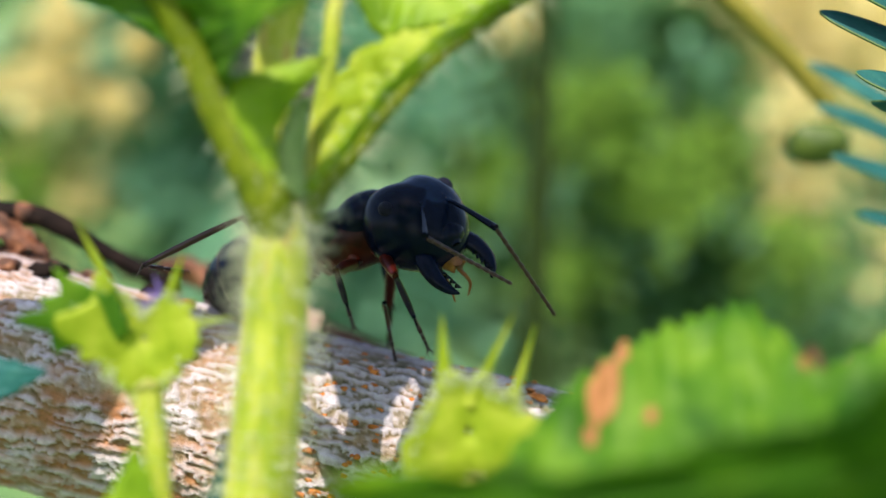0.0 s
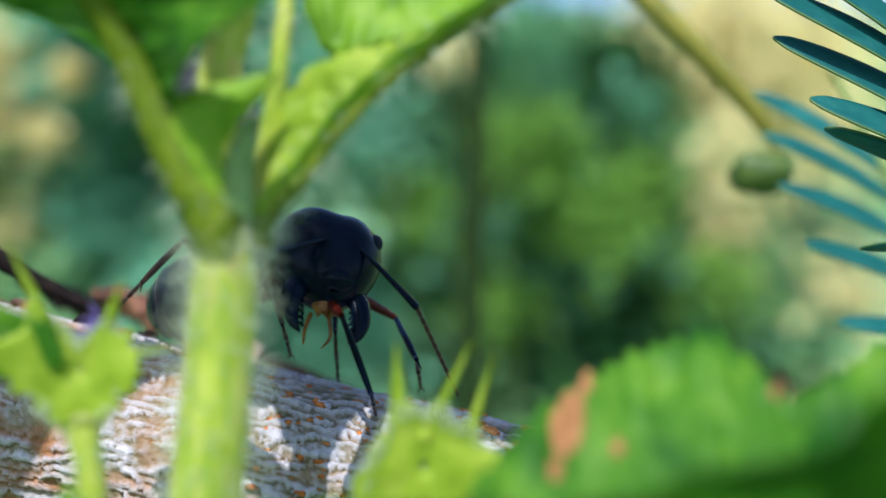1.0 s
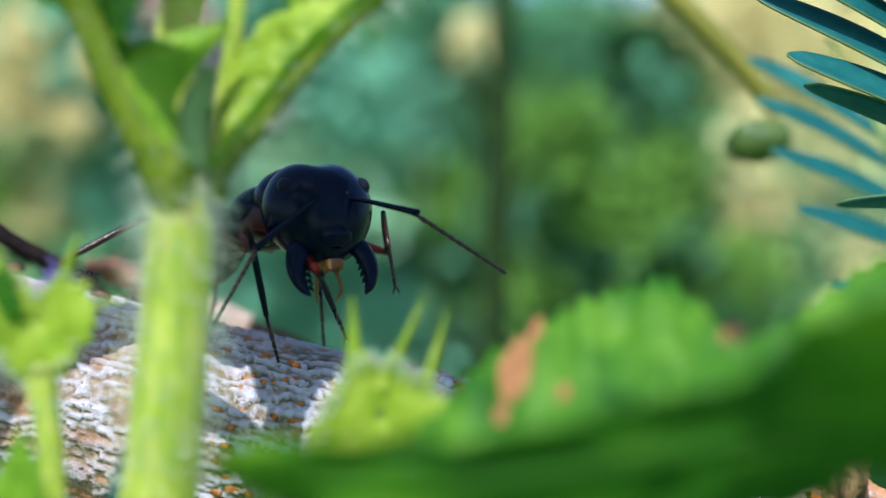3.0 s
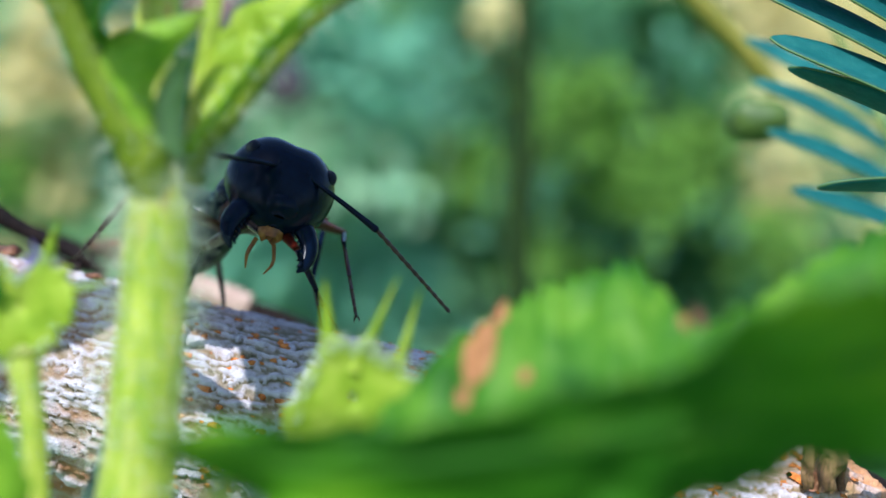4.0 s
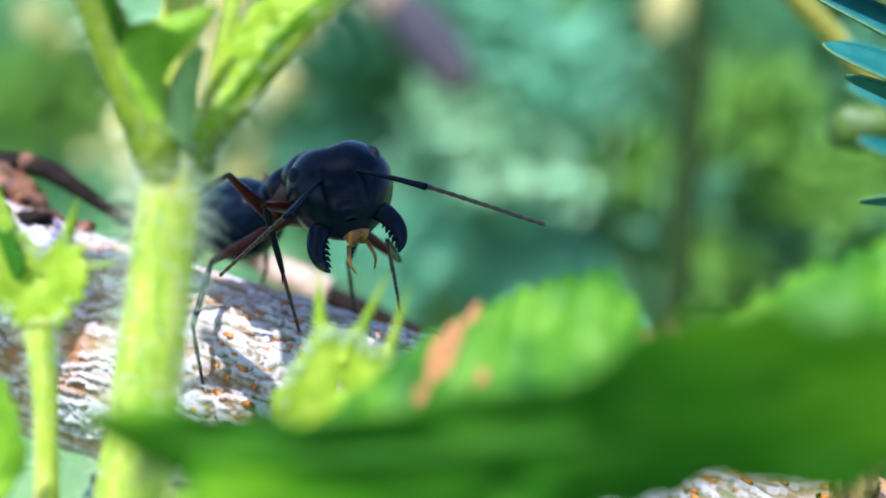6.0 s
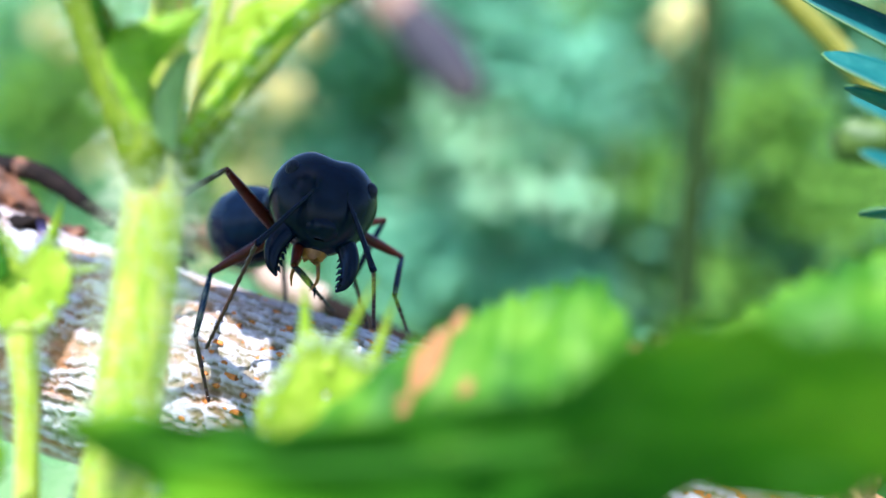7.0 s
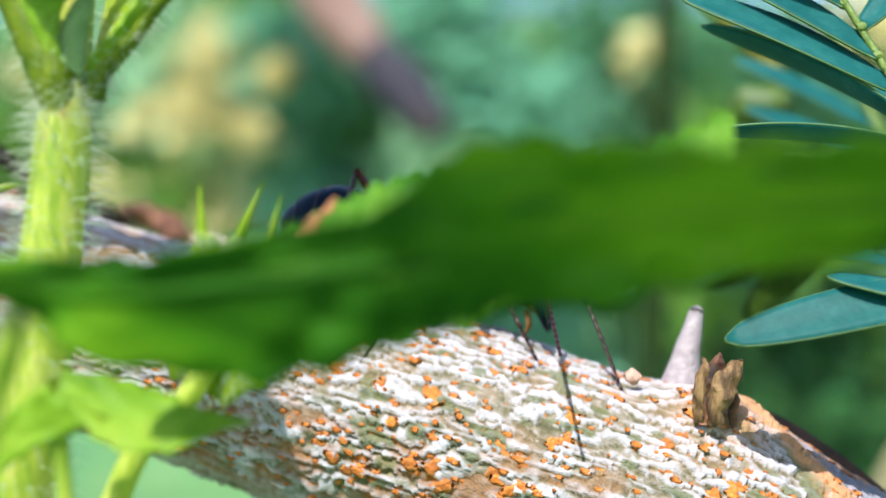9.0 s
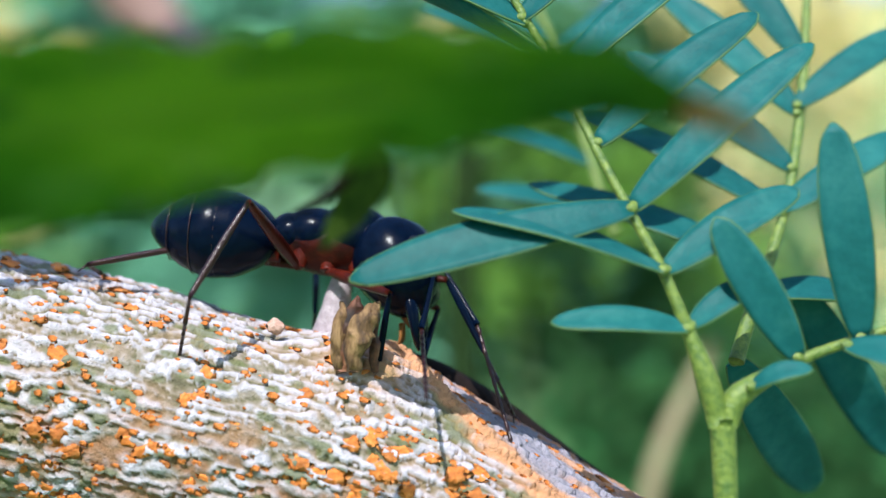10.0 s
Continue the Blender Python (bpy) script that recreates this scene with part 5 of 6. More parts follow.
def build_debris():
    """Dead leaf and dark twigs behind the branch."""
    d = thing("dead_leaf", (-26, 10.5, -3), "curled reddish-brown dead leaf lying behind the branch", "leaf")
    v, f = tube([(-34, 11.5, 0.6), (-28.5, 11, -0.2), (-24.8, 10.6, -1.0), (-22.5, 10.5, -1.5), (-20.6, 10.4, -2.2), (-18.9, 10.3, -3.1)], [1.4, 1.5, 1.25, 1.1, 0.95, 0.5], 44, 16, 0.35, 0.7)
    part("rolled_blade", (v + 0.7 * (np.stack([vnoise(v * 0.8), vnoise(v * 0.8 + 7), vnoise(v * 0.8 + 13)], 1) - 0.5), f), DEAD, d, "rolled wrinkled blade")
    part("leaf_blade", blade([(-31, 10.2, -0.4), (-26, 9.8, 0.6), (-23.6, 9.8, 0.3), (-21.8, 10, -0.9)], [0.6, 1.2, 0.9, 0.3], [0.5, 1.1, 0.8, 0.2], [(0.3, 0.5, 0.8)] * 2, [(0.1, -0.6, -0.7)] * 2, 30, 8, 0.16, 1.0, 9, 0.5, 7), DEAD, d)
    part("leaf_margin", tube([(-26.5, 9.6, -2.2), (-24.2, 9.4, -2.6), (-22.3, 9.6, -2.9), (-20.4, 9.8, -3.2)], [0.3, 0.45, 0.4, 0.15], 26, 10, 0.4, 0.5), DARK_TWIG, d, "charred curled margin")
    tw = thing("dark_twig", (-21, 11, 1), "thick dark broken twig with a reddish knuckle behind the branch", "twig")
    part("twig_stem", tube([(-34, 11.4, 2.2), (-26.6, 11, 1.7), (-23.2, 11, 1.5), (-21.2, 11, 0.7), (-19.1, 11, -0.5), (-16.8, 11, -1.7), (-15, 11, -2.6)], [0.55, 0.55, 0.62, 0.55, 0.45, 0.34, 0.22], 50, 12, 0.2), DARK_TWIG, tw)
    part("knuckle", ball((-23.4, 10.7, 1.6), (0.6, 0.55, 0.62), 9, 14, lambda v, d: v * (0.7 + 0.6 * vnoise(d * 2.2 + 5)[:, None])), DEAD, tw, "reddish-brown knuckle of the twig")
    q = thing("dead_leaf", (-19, 27, -3), "crumpled brown and black dead leaf behind the branch", "leaf")
    v, f = tube([(-19.6, 27, -1.9), (-18.0, 27, -2.2), (-16.2, 27, -2.8), (-14.6, 26.8, -3.8), (-13.0, 25.4, -4.3)], [0.5, 1.1, 1.2, 0.9, 0.5], 40, 16, 0.5, 0.7)
    part("rolled_blade", (v + 1.1 * (np.stack([vnoise(v * 0.7), vnoise(v * 0.7 + 7), vnoise(v * 0.9 + 13)], 1) - 0.5), f), DEAD, q)
    v, f = tube([(-24.5, 27, -0.8), (-22.6, 27, -1.5), (-20.8, 27, -2.2), (-18.6, 27, -3.4)], [0.6, 1.0, 1.15, 0.6], 36, 14, 0.5, 0.7)
    part("charred_blade", (v + 0.9 * (np.stack([vnoise(v * 0.8), vnoise(v * 0.8 + 5), vnoise(v + 3)], 1) - 0.5), f), DARK_TWIG, q, "black charred end of the leaf")
    single("weathered_twig", tube([(-13.2, 25, -4.2), (-11.6, 25, -4.9), (-10, 25, -5.5), (-8.6, 25, -6.0)], [0.9, 1.2, 1.2, 1.0], 24, 10, 0.15), PINK_TWIG, (-12, 25, -5), "weathered pinkish twig behind the branch", "twig")
    single("dark_twig", tube([(-9.0, 25.2, -5.9), (-5, 25, -7.6), (-1, 25, -9.2), (4, 25, -11.4)], [0.85, 0.9, 0.85, 0.6], 24, 10, 0.2), DARK_TWIG, (-5, 25, -8), "dark charred twig behind the branch", "twig")
    r = np.random.RandomState(77)
    for k, (x, side, size) in enumerate(((-20.5, -1.2, 0.9), (-18.6, 0.6, 0.7), (-15.2, 0.4, 0.8), (-13.4, -0.6, 0.55), (-12.4, 1.0, 0.6), (-22.5, -2.0, 0.7))):
        y = float(np.interp(x, AXIS_FINE[:, 0], AXIS_FINE[:, 1])) + side
        c = np.array((x, y, branch_top(x, y) + 0.25 * size))
        geo = ball(c, np.array((1.0, 0.75, 0.5)) * size, 7, 12, lambda v, d, k=k: v * (0.45 + 1.1 * vnoise(d * 2.4 + 3 * k + 6)[:, None]))
        single("bark_crumb", geo, DEAD if k % 2 else DARK_TWIG, c - (0, 0, 0.4 * size), "dark crumb of dead bark lying on the branch", "debris", "crumbs on the branch")


build_debris()

# ---- the ant ----
def rot_from(x_axis, up=(0, 0, 1)):
    x = Vector(x_axis).normalized()
    y = Vector(up).cross(x)
    if y.length < 1e-4:
        y = Vector((0, 1, 0)).cross(x)
    y.normalize()
    return Matrix((x, y, x.cross(y))).transposed().to_4x4()


SCAPE, FUNICLE = 3.15, 4.75
LEG_LENGTHS = {"front": (3.9, 3.5, 3.2), "mid": (4.0, 3.7, 3.2), "hind": (4.9, 4.5, 3.6)}
HIPS = {"front": (1.35, 0.75, -1.35), "mid": (0.05, 0.8, -1.4), "hind": (-1.25, 0.75, -1.35)}
NECK, WAIST = (2.25, 0, 0.75), (-2.5, 0, -0.75)
ANT_SIZE = 1.12
SOCKET = (0.58, 0.6, 1.36)


def limb(length, radii, n=14):
    return tube([(0, 0, 0), (length * 0.35, 0, 0.03), (length * 0.7, 0, 0.02), (length, 0, 0)], radii, n, 9)


def build_ant():
    ant = thing("ant", (0, 0, 0), "big-headed black ant with dark red thorax and legs on the branch", "ant")
    ant.scale = (ANT_SIZE,) * 3
    parts = {}

    def add(name, geo, mat, parent=None, label=""):
        return part(name, geo, mat, parent or ant, label, local=True)

    # thorax: red below, black shield above
    def chest(v, d):
        v = v.copy()
        x = v[:, 0] / 2.5
        v[:, 1] *= 1 + 0.18 * x
        v[:, 2] *= 1 + 0.16 * x
        v[:, 2] += -0.12 * np.sin((x + 0.25) * 5) * (d[:, 2] > 0) - 0.12 * (1 - x)
        return v
    add("thorax", ball((0, 0, -0.15), (2.5, 1.25, 1.4), 18, 22, chest), THORAX, None, "dark red underside of the thorax")
    add("pronotum", ball((1.0, 0, 0.35), (1.65, 1.42, 1.25), 16, 22), BLACK, None, "rounded black shield of the thorax")
    add("mesonotum", ball((-0.7, 0, 0.28), (1.4, 1.25, 1.05), 14, 20), BLACK)
    add("propodeum", ball((-1.75, 0, 0.12), (0.95, 1.05, 0.88), 12, 18), BLACK)
    add("petiole", join(ball((-2.75, 0, -0.55), (0.35, 0.55, 0.85), 10, 14), tube([(-2.2, 0, -0.9), (-2.8, 0, -0.95), (-3.4, 0, -0.75)], [0.38, 0.34, 0.34], 8, 10)), RED)

    def belly(v, d):
        v = v.copy()
        x = v[:, 0] / 2.9
        k = 1 - 0.38 * np.clip(-x, 0, 1) ** 2 - 0.12 * np.clip(x, 0, 1) ** 2
        v[:, 1] *= k
        v[:, 2] *= k
        v[:, 1:] *= (1 + 0.028 * np.minimum(1, 6 * np.abs(((x * 2.3 + 0.2) % 1.0) - 0.5) - 0.3))[:, None]
        return v
    gaster = add("gaster", ball((-2.55, 0, 0.25), (2.9, 1.85, 1.8), 30, 28, belly), BLACK, None, "shiny black banded abdomen")
    gaster.location = (-2.5 * MM, 0, -0.5 * MM)
    gaster.scale = (1.0, 1.08, 1.08)
    parts["gaster"] = gaster
    for k in range(4):
        x = -1.3 - k * 1.05
        s = math.sqrt(max(0.05, 1 - ((x + 2.7) / 2.9) ** 2)) * (1 - 0.38 * max(0, -(x + 2.7) / 2.9) ** 2)
        a = np.linspace(0, 2 * np.pi, 30)
        ring = np.stack([np.full(30, x), 1.86 * s * np.cos(a), 0.25 + 1.81 * s * np.sin(a)], 1)
        add("band", tube(ring, [0.028, 0.028], 40, 6), DARKRED, gaster, "dull rim of an abdominal plate")

    # head
    def skull(v, d):
        v = v.copy()
        x = v[:, 0] / 2.22
        v[:, 1] *= 1 - 0.17 * np.clip(x + 0.15, 0, 1.2) ** 1.3
        v[:, 2] *= 1 - 0.18 * np.clip(x, 0, 1)
        v[:, 0] += 0.6 * np.exp(-(v[:, 1] / 0.8) ** 2) * np.clip(-x - 0.25, 0, 1)
        v[:, 2] += 0.10 * (1 - np.exp(-(v[:, 1] / 0.5) ** 2)) * (d[:, 2] > 0)
        return v
    head = add("head", ball((1.6, 0, -0.15), (2.22, 2.12, 1.75), 34, 40, skull), BLACK, None, "huge heart-shaped black head")
    head.scale = (1.12, 1.12, 1.12)
    parts["head"] = head
    for sy in (1, -1):
        add("eye", ball((1.25, sy * 1.52, 0.98), (0.36, 0.3, 0.32), 8, 14), EYE, head, "small round compound eye")
        add("antenna_socket", ball((1.57 + SOCKET[0] - 0.25, sy * SOCKET[1], SOCKET[2] - 0.1), (0.42, 0.2, 0.28), 6, 10), BLACK, head)
        # mandible: a curved, toothed jaw
        m = new("mandible", mesh_of("mandible", mandible_geo(sy), BLACK))
        m.parent = head
        m.location = [c * MM for c in (3.05, sy * 0.85, -0.1)]
        parts["mandible", sy] = m
        sc = add("scape", limb(SCAPE, [0.08, 0.09, 0.11, 0.14]), BLACK, head, "long thin first joint of the feeler")
        parts["scape", sy] = sc
        ripple = [(0.065 + 0.04 * ((k % 4) / 3.0)) * (1 - 0.004 * k) for k in range(44)] + [0.03]
        parts["funicle", sy] = add("funicle", tube([(0, 0, 0), (FUNICLE * 0.5, 0, 0), (FUNICLE, 0, 0)], ripple, 90, 8), DARKRED, head, "jointed reddish end of the feeler")
    add("clypeus", ball((3.1, 0, 0.25), (0.6, 0.9, 0.75), 10, 16), BLACK, head, "front plate of the face")
    add("mouthpart", ball((3.35, 0, -0.4), (0.8, 0.55, 0.45), 8, 12, lambda v, d: v * (0.75 + 0.5 * vnoise(d * 3 + 2)[:, None])), AMBER, head, "amber mouthpart between the jaws")
    for sy in (1, -1):
        add("palp", tube([(3.75, sy * 0.35, -0.9), (4.35, sy * 0.5, -1.2), (4.55, sy * 0.35, -1.7)], [0.09, 0.07, 0.03], 8, 6), AMBER, head)
    # legs
    for nm, (hx, hy, hz) in HIPS.items():
        FEMUR, TIBIA, TARSUS = LEG_LENGTHS[nm]
        for sy in (1, -1):
            add("coxa", tube([(hx * 0.9, sy * hy * 0.7, hz + 0.75), (hx, sy * hy, hz)], [0.55, 0.38] if nm == "front" else [0.48, 0.32], 8, 10), RED)
            parts["femur", nm, sy] = add("femur", limb(FEMUR, [0.18, 0.29, 0.24, 0.14]), LEG)
            parts["tibia", nm, sy] = add("tibia", join(limb(TIBIA, [0.11, 0.15, 0.15, 0.11]), tube([(TIBIA, 0, 0), (TIBIA + 0.45, 0, -0.28)], [0.07, 0.02], 4, 5)), BLACK if nm != "hind" else DARKRED)
            seg = [tube([(a * TARSUS, 0, 0), (b * TARSUS, 0, 0)], [0.08, 0.105 - 0.04 * a], 4, 7) for a, b in ((0, 0.45), (0.46, 0.64), (0.65, 0.78), (0.79, 0.88), (0.89, 1))]
            claw = [tube([(TARSUS, 0, 0), (TARSUS + 0.2, w, -0.02), (TARSUS + 0.32, w, -0.16)], [0.05, 0.04, 0.015], 6, 5) for w in (0.12, -0.12)]
            parts["tarsus", nm, sy] = add("tarsus", join(*seg, *claw), DARKRED)
    return ant, parts


def mandible_geo(sy):
    """A stout jaw that bends inward, with teeth on the inner edge."""
    body = tube([(-0.3, 0, 0), (0.45, sy * 0.26, 0), (1.2, sy * 0.24, -0.08), (1.75, -sy * 0.06, -0.2), (2.0, -sy * 0.4, -0.28)], [0.38, 0.44, 0.36, 0.22, 0.05], 16, 12, 0.0, 0.6)
    teeth = []
    for k in range(5):
        u = 0.75 + k * 0.26
        y = sy * (0.0 - 0.07 * k)
        teeth.append(tube([(u, y, -0.03), (u + 0.12, y - sy * 0.20, -0.08)], [0.11, 0.02], 4, 6))
    return join(body, *teeth)


ant, ANT = build_ant()


# ---- movement ----
# seconds; thorax x, y, z; body yaw, pitch; head yaw, pitch, roll in the world
BODY = [
    (0, -4.48, 3.24, 0.45, -18, 20, -36, -33, 23),
    (0.5, -4.84, 3.31, 0.44, -20, 20, -66, -40, 4),
    (1, -4.94, 3.68, 0.44, -30, 17, -84, -44, -20),
    (1.5, -4.54, 3.79, 0.7, -33, 16, -68, -40, -17),
    (2, -5.1, 3.84, 0.65, -34, 15, -35, -40, 23),
    (2.5, -4.4, 3.84, 0.92, -34, 15, -42, -48, 19),
    (4, -4.92, 3.99, 0.99, -40, 17, -90, -41, -28),
    (4.5, -4.95, 3.96, 0.86, -40, 19, -75, -41, -26),
    (5, -5.71, 3.78, 1.06, -37, 24, -55, -30, 21),
    (5.5, -5.47, 3.89, 0.71, -36, 16, -50, -35, 37),
    (7, -4.68, 4.16, 0.54, -44, 14, -84, -52, -21),
    (7.5, -5.07, 4.1, -0, -42, 14, -83, -48, -22),
    (8, -4.57, 4.42, -0.9, -47, 2, -63, -43, 7),
    (8.2, -3.08, 4.2, -1.31, -33, 2, -32, -58, 0),
    (8.5, 0.35, 3.6, -2.3, -13, 0, -12, -60, 0),
    (8.8, 3.57, 3.5, -2.91, -5, -6, -4, -50, 0),
    (9.0, 7.9, 3.5, -3.8, -2, -5, -2, -53, 0),
    (9.4, 14.63, 3.5, -5.45, 3, -4, 0, -58, 0),
    (9.6, 15.21, 3.5, -5.58, 3, -2, -2, -58, 0),
    (9.7, 15.77, 3.5, -5.68, 2, -2, -4, -58, 0),
    (9.8, 17.82, 3.5, -5.99, 1, -2, -4, -60, 0),
    (10, 20.33, 3.4, -6.52, 0, -6, -6, -66, 0),
]
# seconds; the directions of the feeler's first joint and of its end, in the world
FEELER = {1: [
    (0, 0.59, -0.72, -0.37, 0.5, 0.51, -0.7),
    (0.5, 0.87, -0.34, -0.35, 0.71, 0.47, -0.53),
    (1, 0.68, -0.26, -0.69, 0.35, 0.6, -0.72),
    (1.5, 0.73, -0.36, -0.59, 0.46, 0.57, -0.68),
    (2, 0.79, -0.62, -0.03, 0.78, 0.51, -0.36),
    (2.5, 0.73, -0.68, -0.12, 0.79, 0.47, -0.39),
    (4, 0.79, 0.04, -0.61, 0.57, 0.48, -0.67),
    (4.5, 0.69, 0.06, -0.73, 0.42, 0.52, -0.74),
    (5, 0.79, -0.52, 0.32, 0.42, -0.89, 0.18),
    (5.5, 0.88, -0.38, 0.27, 0.71, -0.67, 0.22),
    (7, 0.44, -0.33, -0.84, -0.15, 0.85, -0.5),
    (7.5, 0.74, -0.24, -0.63, 0.32, 0.69, -0.65),
    (8, 0.48, -0.72, -0.5, 0.39, -0.85, -0.37),
    (8.2, 0.83, -0.52, 0.19, 0.81, -0.58, -0.09),
    (8.5, 0.5, -0.4, -0.77, 0.4, -0.3, -0.86),
    (9.7, 0.59, -0.51, -0.63, 0.38, -0.17, -0.91),
    (10, 0.46, -0.44, -0.77, 0.25, -0.35, -0.9),
], -1: [
    (0, 0.06, -0.93, -0.35, 0.67, 0.64, -0.37),
    (1, -0.56, -0.8, -0.2, -0.27, 0.78, -0.56),
    (1.5, -0.44, -0.89, -0.15, -0.41, 0.82, -0.39),
    (2, -0.36, -0.68, -0.64, -0.52, 0.41, -0.75),
    (2.5, -0.48, -0.36, -0.8, -0.44, 0.56, -0.7),
    (4, -0.67, -0.73, 0.09, -0.35, 0.77, -0.53),
    (4.5, -0.33, -0.84, -0.43, -0.3, 0.59, -0.75),
    (5, -0.1, -0.99, -0.11, -0.58, 0.8, -0.11),
    (5.5, -0.14, -0.95, -0.29, -0.76, 0.6, -0.24),
    (7, -0.54, -0.48, -0.69, -0.45, 0.28, -0.85),
    (7.5, -0.2, -0.84, -0.5, -0.38, 0.49, -0.79),
    (8, 0.08, -0.72, -0.68, -0.35, 0.82, -0.46),
    (8.2, 0.04, -0.7, -0.71, 0.21, -0.91, -0.35),
    (9.7, 0.06, -0.85, -0.53, 0.13, -0.85, -0.52),
    (10, -0.17, -0.59, -0.79, 0.05, -0.89, -0.45),
]}
# seconds; where a foot stands, and towards where its knee points
STEPS = {
    ('front', -1): [
        (0, -0.33, 5.41, -6.28, -2.04, -2.31, -1.49),
        (0.5, -0.41, 2.68, -6.83, -2.22, -2.16, -1.79),
        (1, -0.64, 2.56, -6.87, -2.13, -1.8, -2),
        (1.5, -0.48, 5.76, -5.77, -1.4, -1.43, -2),
        (2, -1.44, 5.95, -5.55, -2.25, -1.53, -2.06),
        (2.5, -0.96, 5.83, -5.61, -1.94, -1.57, -2.06),
        (4, -1.01, 5.9, -6.03, -2.2, -1.49, -1.65),
        (4.5, -0.75, 5.96, -5.63, -1.49, -1.22, -1.42),
        (5, -0.25, 2.5, -4.36, -1.09, 0.1, -1.54),
        (5.5, -4.52, 2.38, -6.4, -5.44, -2.14, -0.19),
        (7, -3.3, 6.37, -5.27, -3.41, -1.54, -2.61),
        (7.5, -4.91, 4.02, -5.58, -6.33, -1.31, 0.38),
        (8, -5.34, 4.26, -5.42, -5.39, -0.43, 0.4),
        (8.5, 0.55, 5.88, -5.84, 1.71, -1.81, -2.96),
    ],
    ('mid', -1): [
        (0, -4.43, 6.31, -4.99, -4.74, -2.23, -1.25),
        (0.5, -3.75, 6.23, -4.66, -4.83, -2.19, -1.44),
        (1, -4.79, 6.27, -4.89, -5.23, -1.79, -0.52),
        (1.5, -6.51, 5.5, -4.98, -6.25, -1.2, 0.47),
        (2, -5.28, 2.93, -5.95, -5.48, -1.56, -0.03),
        (2.5, -4.14, 2.61, -6.31, -5.05, -1.58, -0.11),
        (4, -7.77, 4.06, -5.03, -6.46, -1.15, -1.6),
        (4.5, -7.97, 4.86, -4.77, -6, -1.19, -2.15),
        (5, -8.5, 0.41, -9.01, -9.17, 1.28, -3.97),
        (5.5, -8.59, 0.32, -9.32, -9.2, 1.52, -3.31),
        (7, -7.69, 0.23, -9.52, -8.65, 1.79, -3.41),
        (7.5, -8.65, 0.38, -9.21, -8.8, 0.93, -3.32),
        (8, -8.23, 0.24, -9.81, -8.24, 0.58, -3.28),
        (8.5, -8.39, 0.36, -9.23, -5.35, 1.33, -3.64),
    ],
    ('hind', -1): [
        (0, -12.7, 2.5, -1.41, -9.38, -0.14, 1.21),
        (0.5, -14.07, 7.38, -2.45, -9.23, -0.64, 1.21),
        (1, -14.34, 7.36, -2.45, -9.29, -0.14, 1.35),
        (1.5, -12.67, 2.5, -1.77, -10.2, 0.6, 0.11),
        (2, -13, 2.5, -1.94, -9.68, -0.26, 0.73),
        (2.5, -12.75, 2.5, -2.07, -9.39, 0, 0.74),
        (4, -14.93, 7.43, -2.35, -9.92, 0.48, 1.14),
        (4.5, -13.31, 2.5, -1.93, -11.65, 2.09, 0.05),
        (5, -10.58, 2.5, -2.23, -7.31, -1.65, 0.89),
        (5.5, -10.52, 2.5, -1.97, -7.57, -1.14, 1.19),
        (7, -10.71, 2.5, -1.73, -7.34, -0.19, 1.67),
        (7.5, -10.61, 2.5, -2.35, -7.58, -0.7, 0.48),
        (8, -10.13, 2.5, -1.5, -7.95, 1.19, 1.21),
        (8.5, -9.93, 6.93, -3.25, -2.14, -0.39, 0.62),
    ],
    ('front', 1): [
        (0, -2.32, 4.18, -6.01, -2.67, 5.24, -2.63),
        (0.5, 0.3, 5.85, -6.32, -0.45, 5.19, -1.42),
        (1, 1.61, 5.7, -5.9, -0.59, 5.18, -1.86),
        (1.5, 2.27, 2.5, -4.99, -0.18, 5.44, -0.34),
        (2, 0.35, 2.5, -4.03, -0.51, 5.36, -0.86),
        (2.5, 1.38, 2.5, -2.65, 0.13, 5.32, -0.79),
        (4, 0.18, 2.5, -4.88, -1.61, 5.59, -0.55),
        (4.5, 1.6, 2.5, -3.89, -1.07, 5.53, -0.3),
        (5, 0.82, 2.5, -4.24, -0.05, 4.91, -0.2),
        (5.5, 0.48, 2.5, -5.04, -0.85, 5.27, -2.22),
        (7, 0.64, 5.98, -5.8, -0.65, 5.63, -1.72),
        (7.5, -0.17, 5.01, -6.32, -1.2, 5.64, -0.07),
        (8, 1.45, 5.92, -5.93, -0.48, 5.89, -1.13),
    ],
}
LAST_STEPS = {
    ('hind', -1): [
        (9.5, 5.1, -0.45, -10.42, 6.89, 0.88, -5.53),
        (10, 13.65, -0.38, -11.89, 17.1, -1.77, -4.95),
    ],
    ('mid', -1): [
        (9.5, 14.57, -1.61, -14.11, 13.5, -1.63, -7.43),
        (10, 22.93, 3.97, -12.63, 23.38, -0.48, -9.16),
    ],
    ('front', -1): [
        (9.5, 17.4, 2.68, -11.07, 16.5, -1.62, -6.84),
        (10, 29.22, 2.5, -15.22, 27.5, 2.4, -8.72),
    ],
    ('front', 1): [
        (9.5, 17.9, 4.6, -11.2, 19.2, 4.4, -8.2),
        (10, 24.8, 5.6, -13.4, 24.2, 4.6, -9.4),
    ],
    ('hind', 1): [
        (9.5, 8.88, 4.87, -8.41, 9.48, 5.47, -5.65),
        (10, 9.29, 4.91, -8.58, 11.86, 2.56, -6.51),
    ],
}
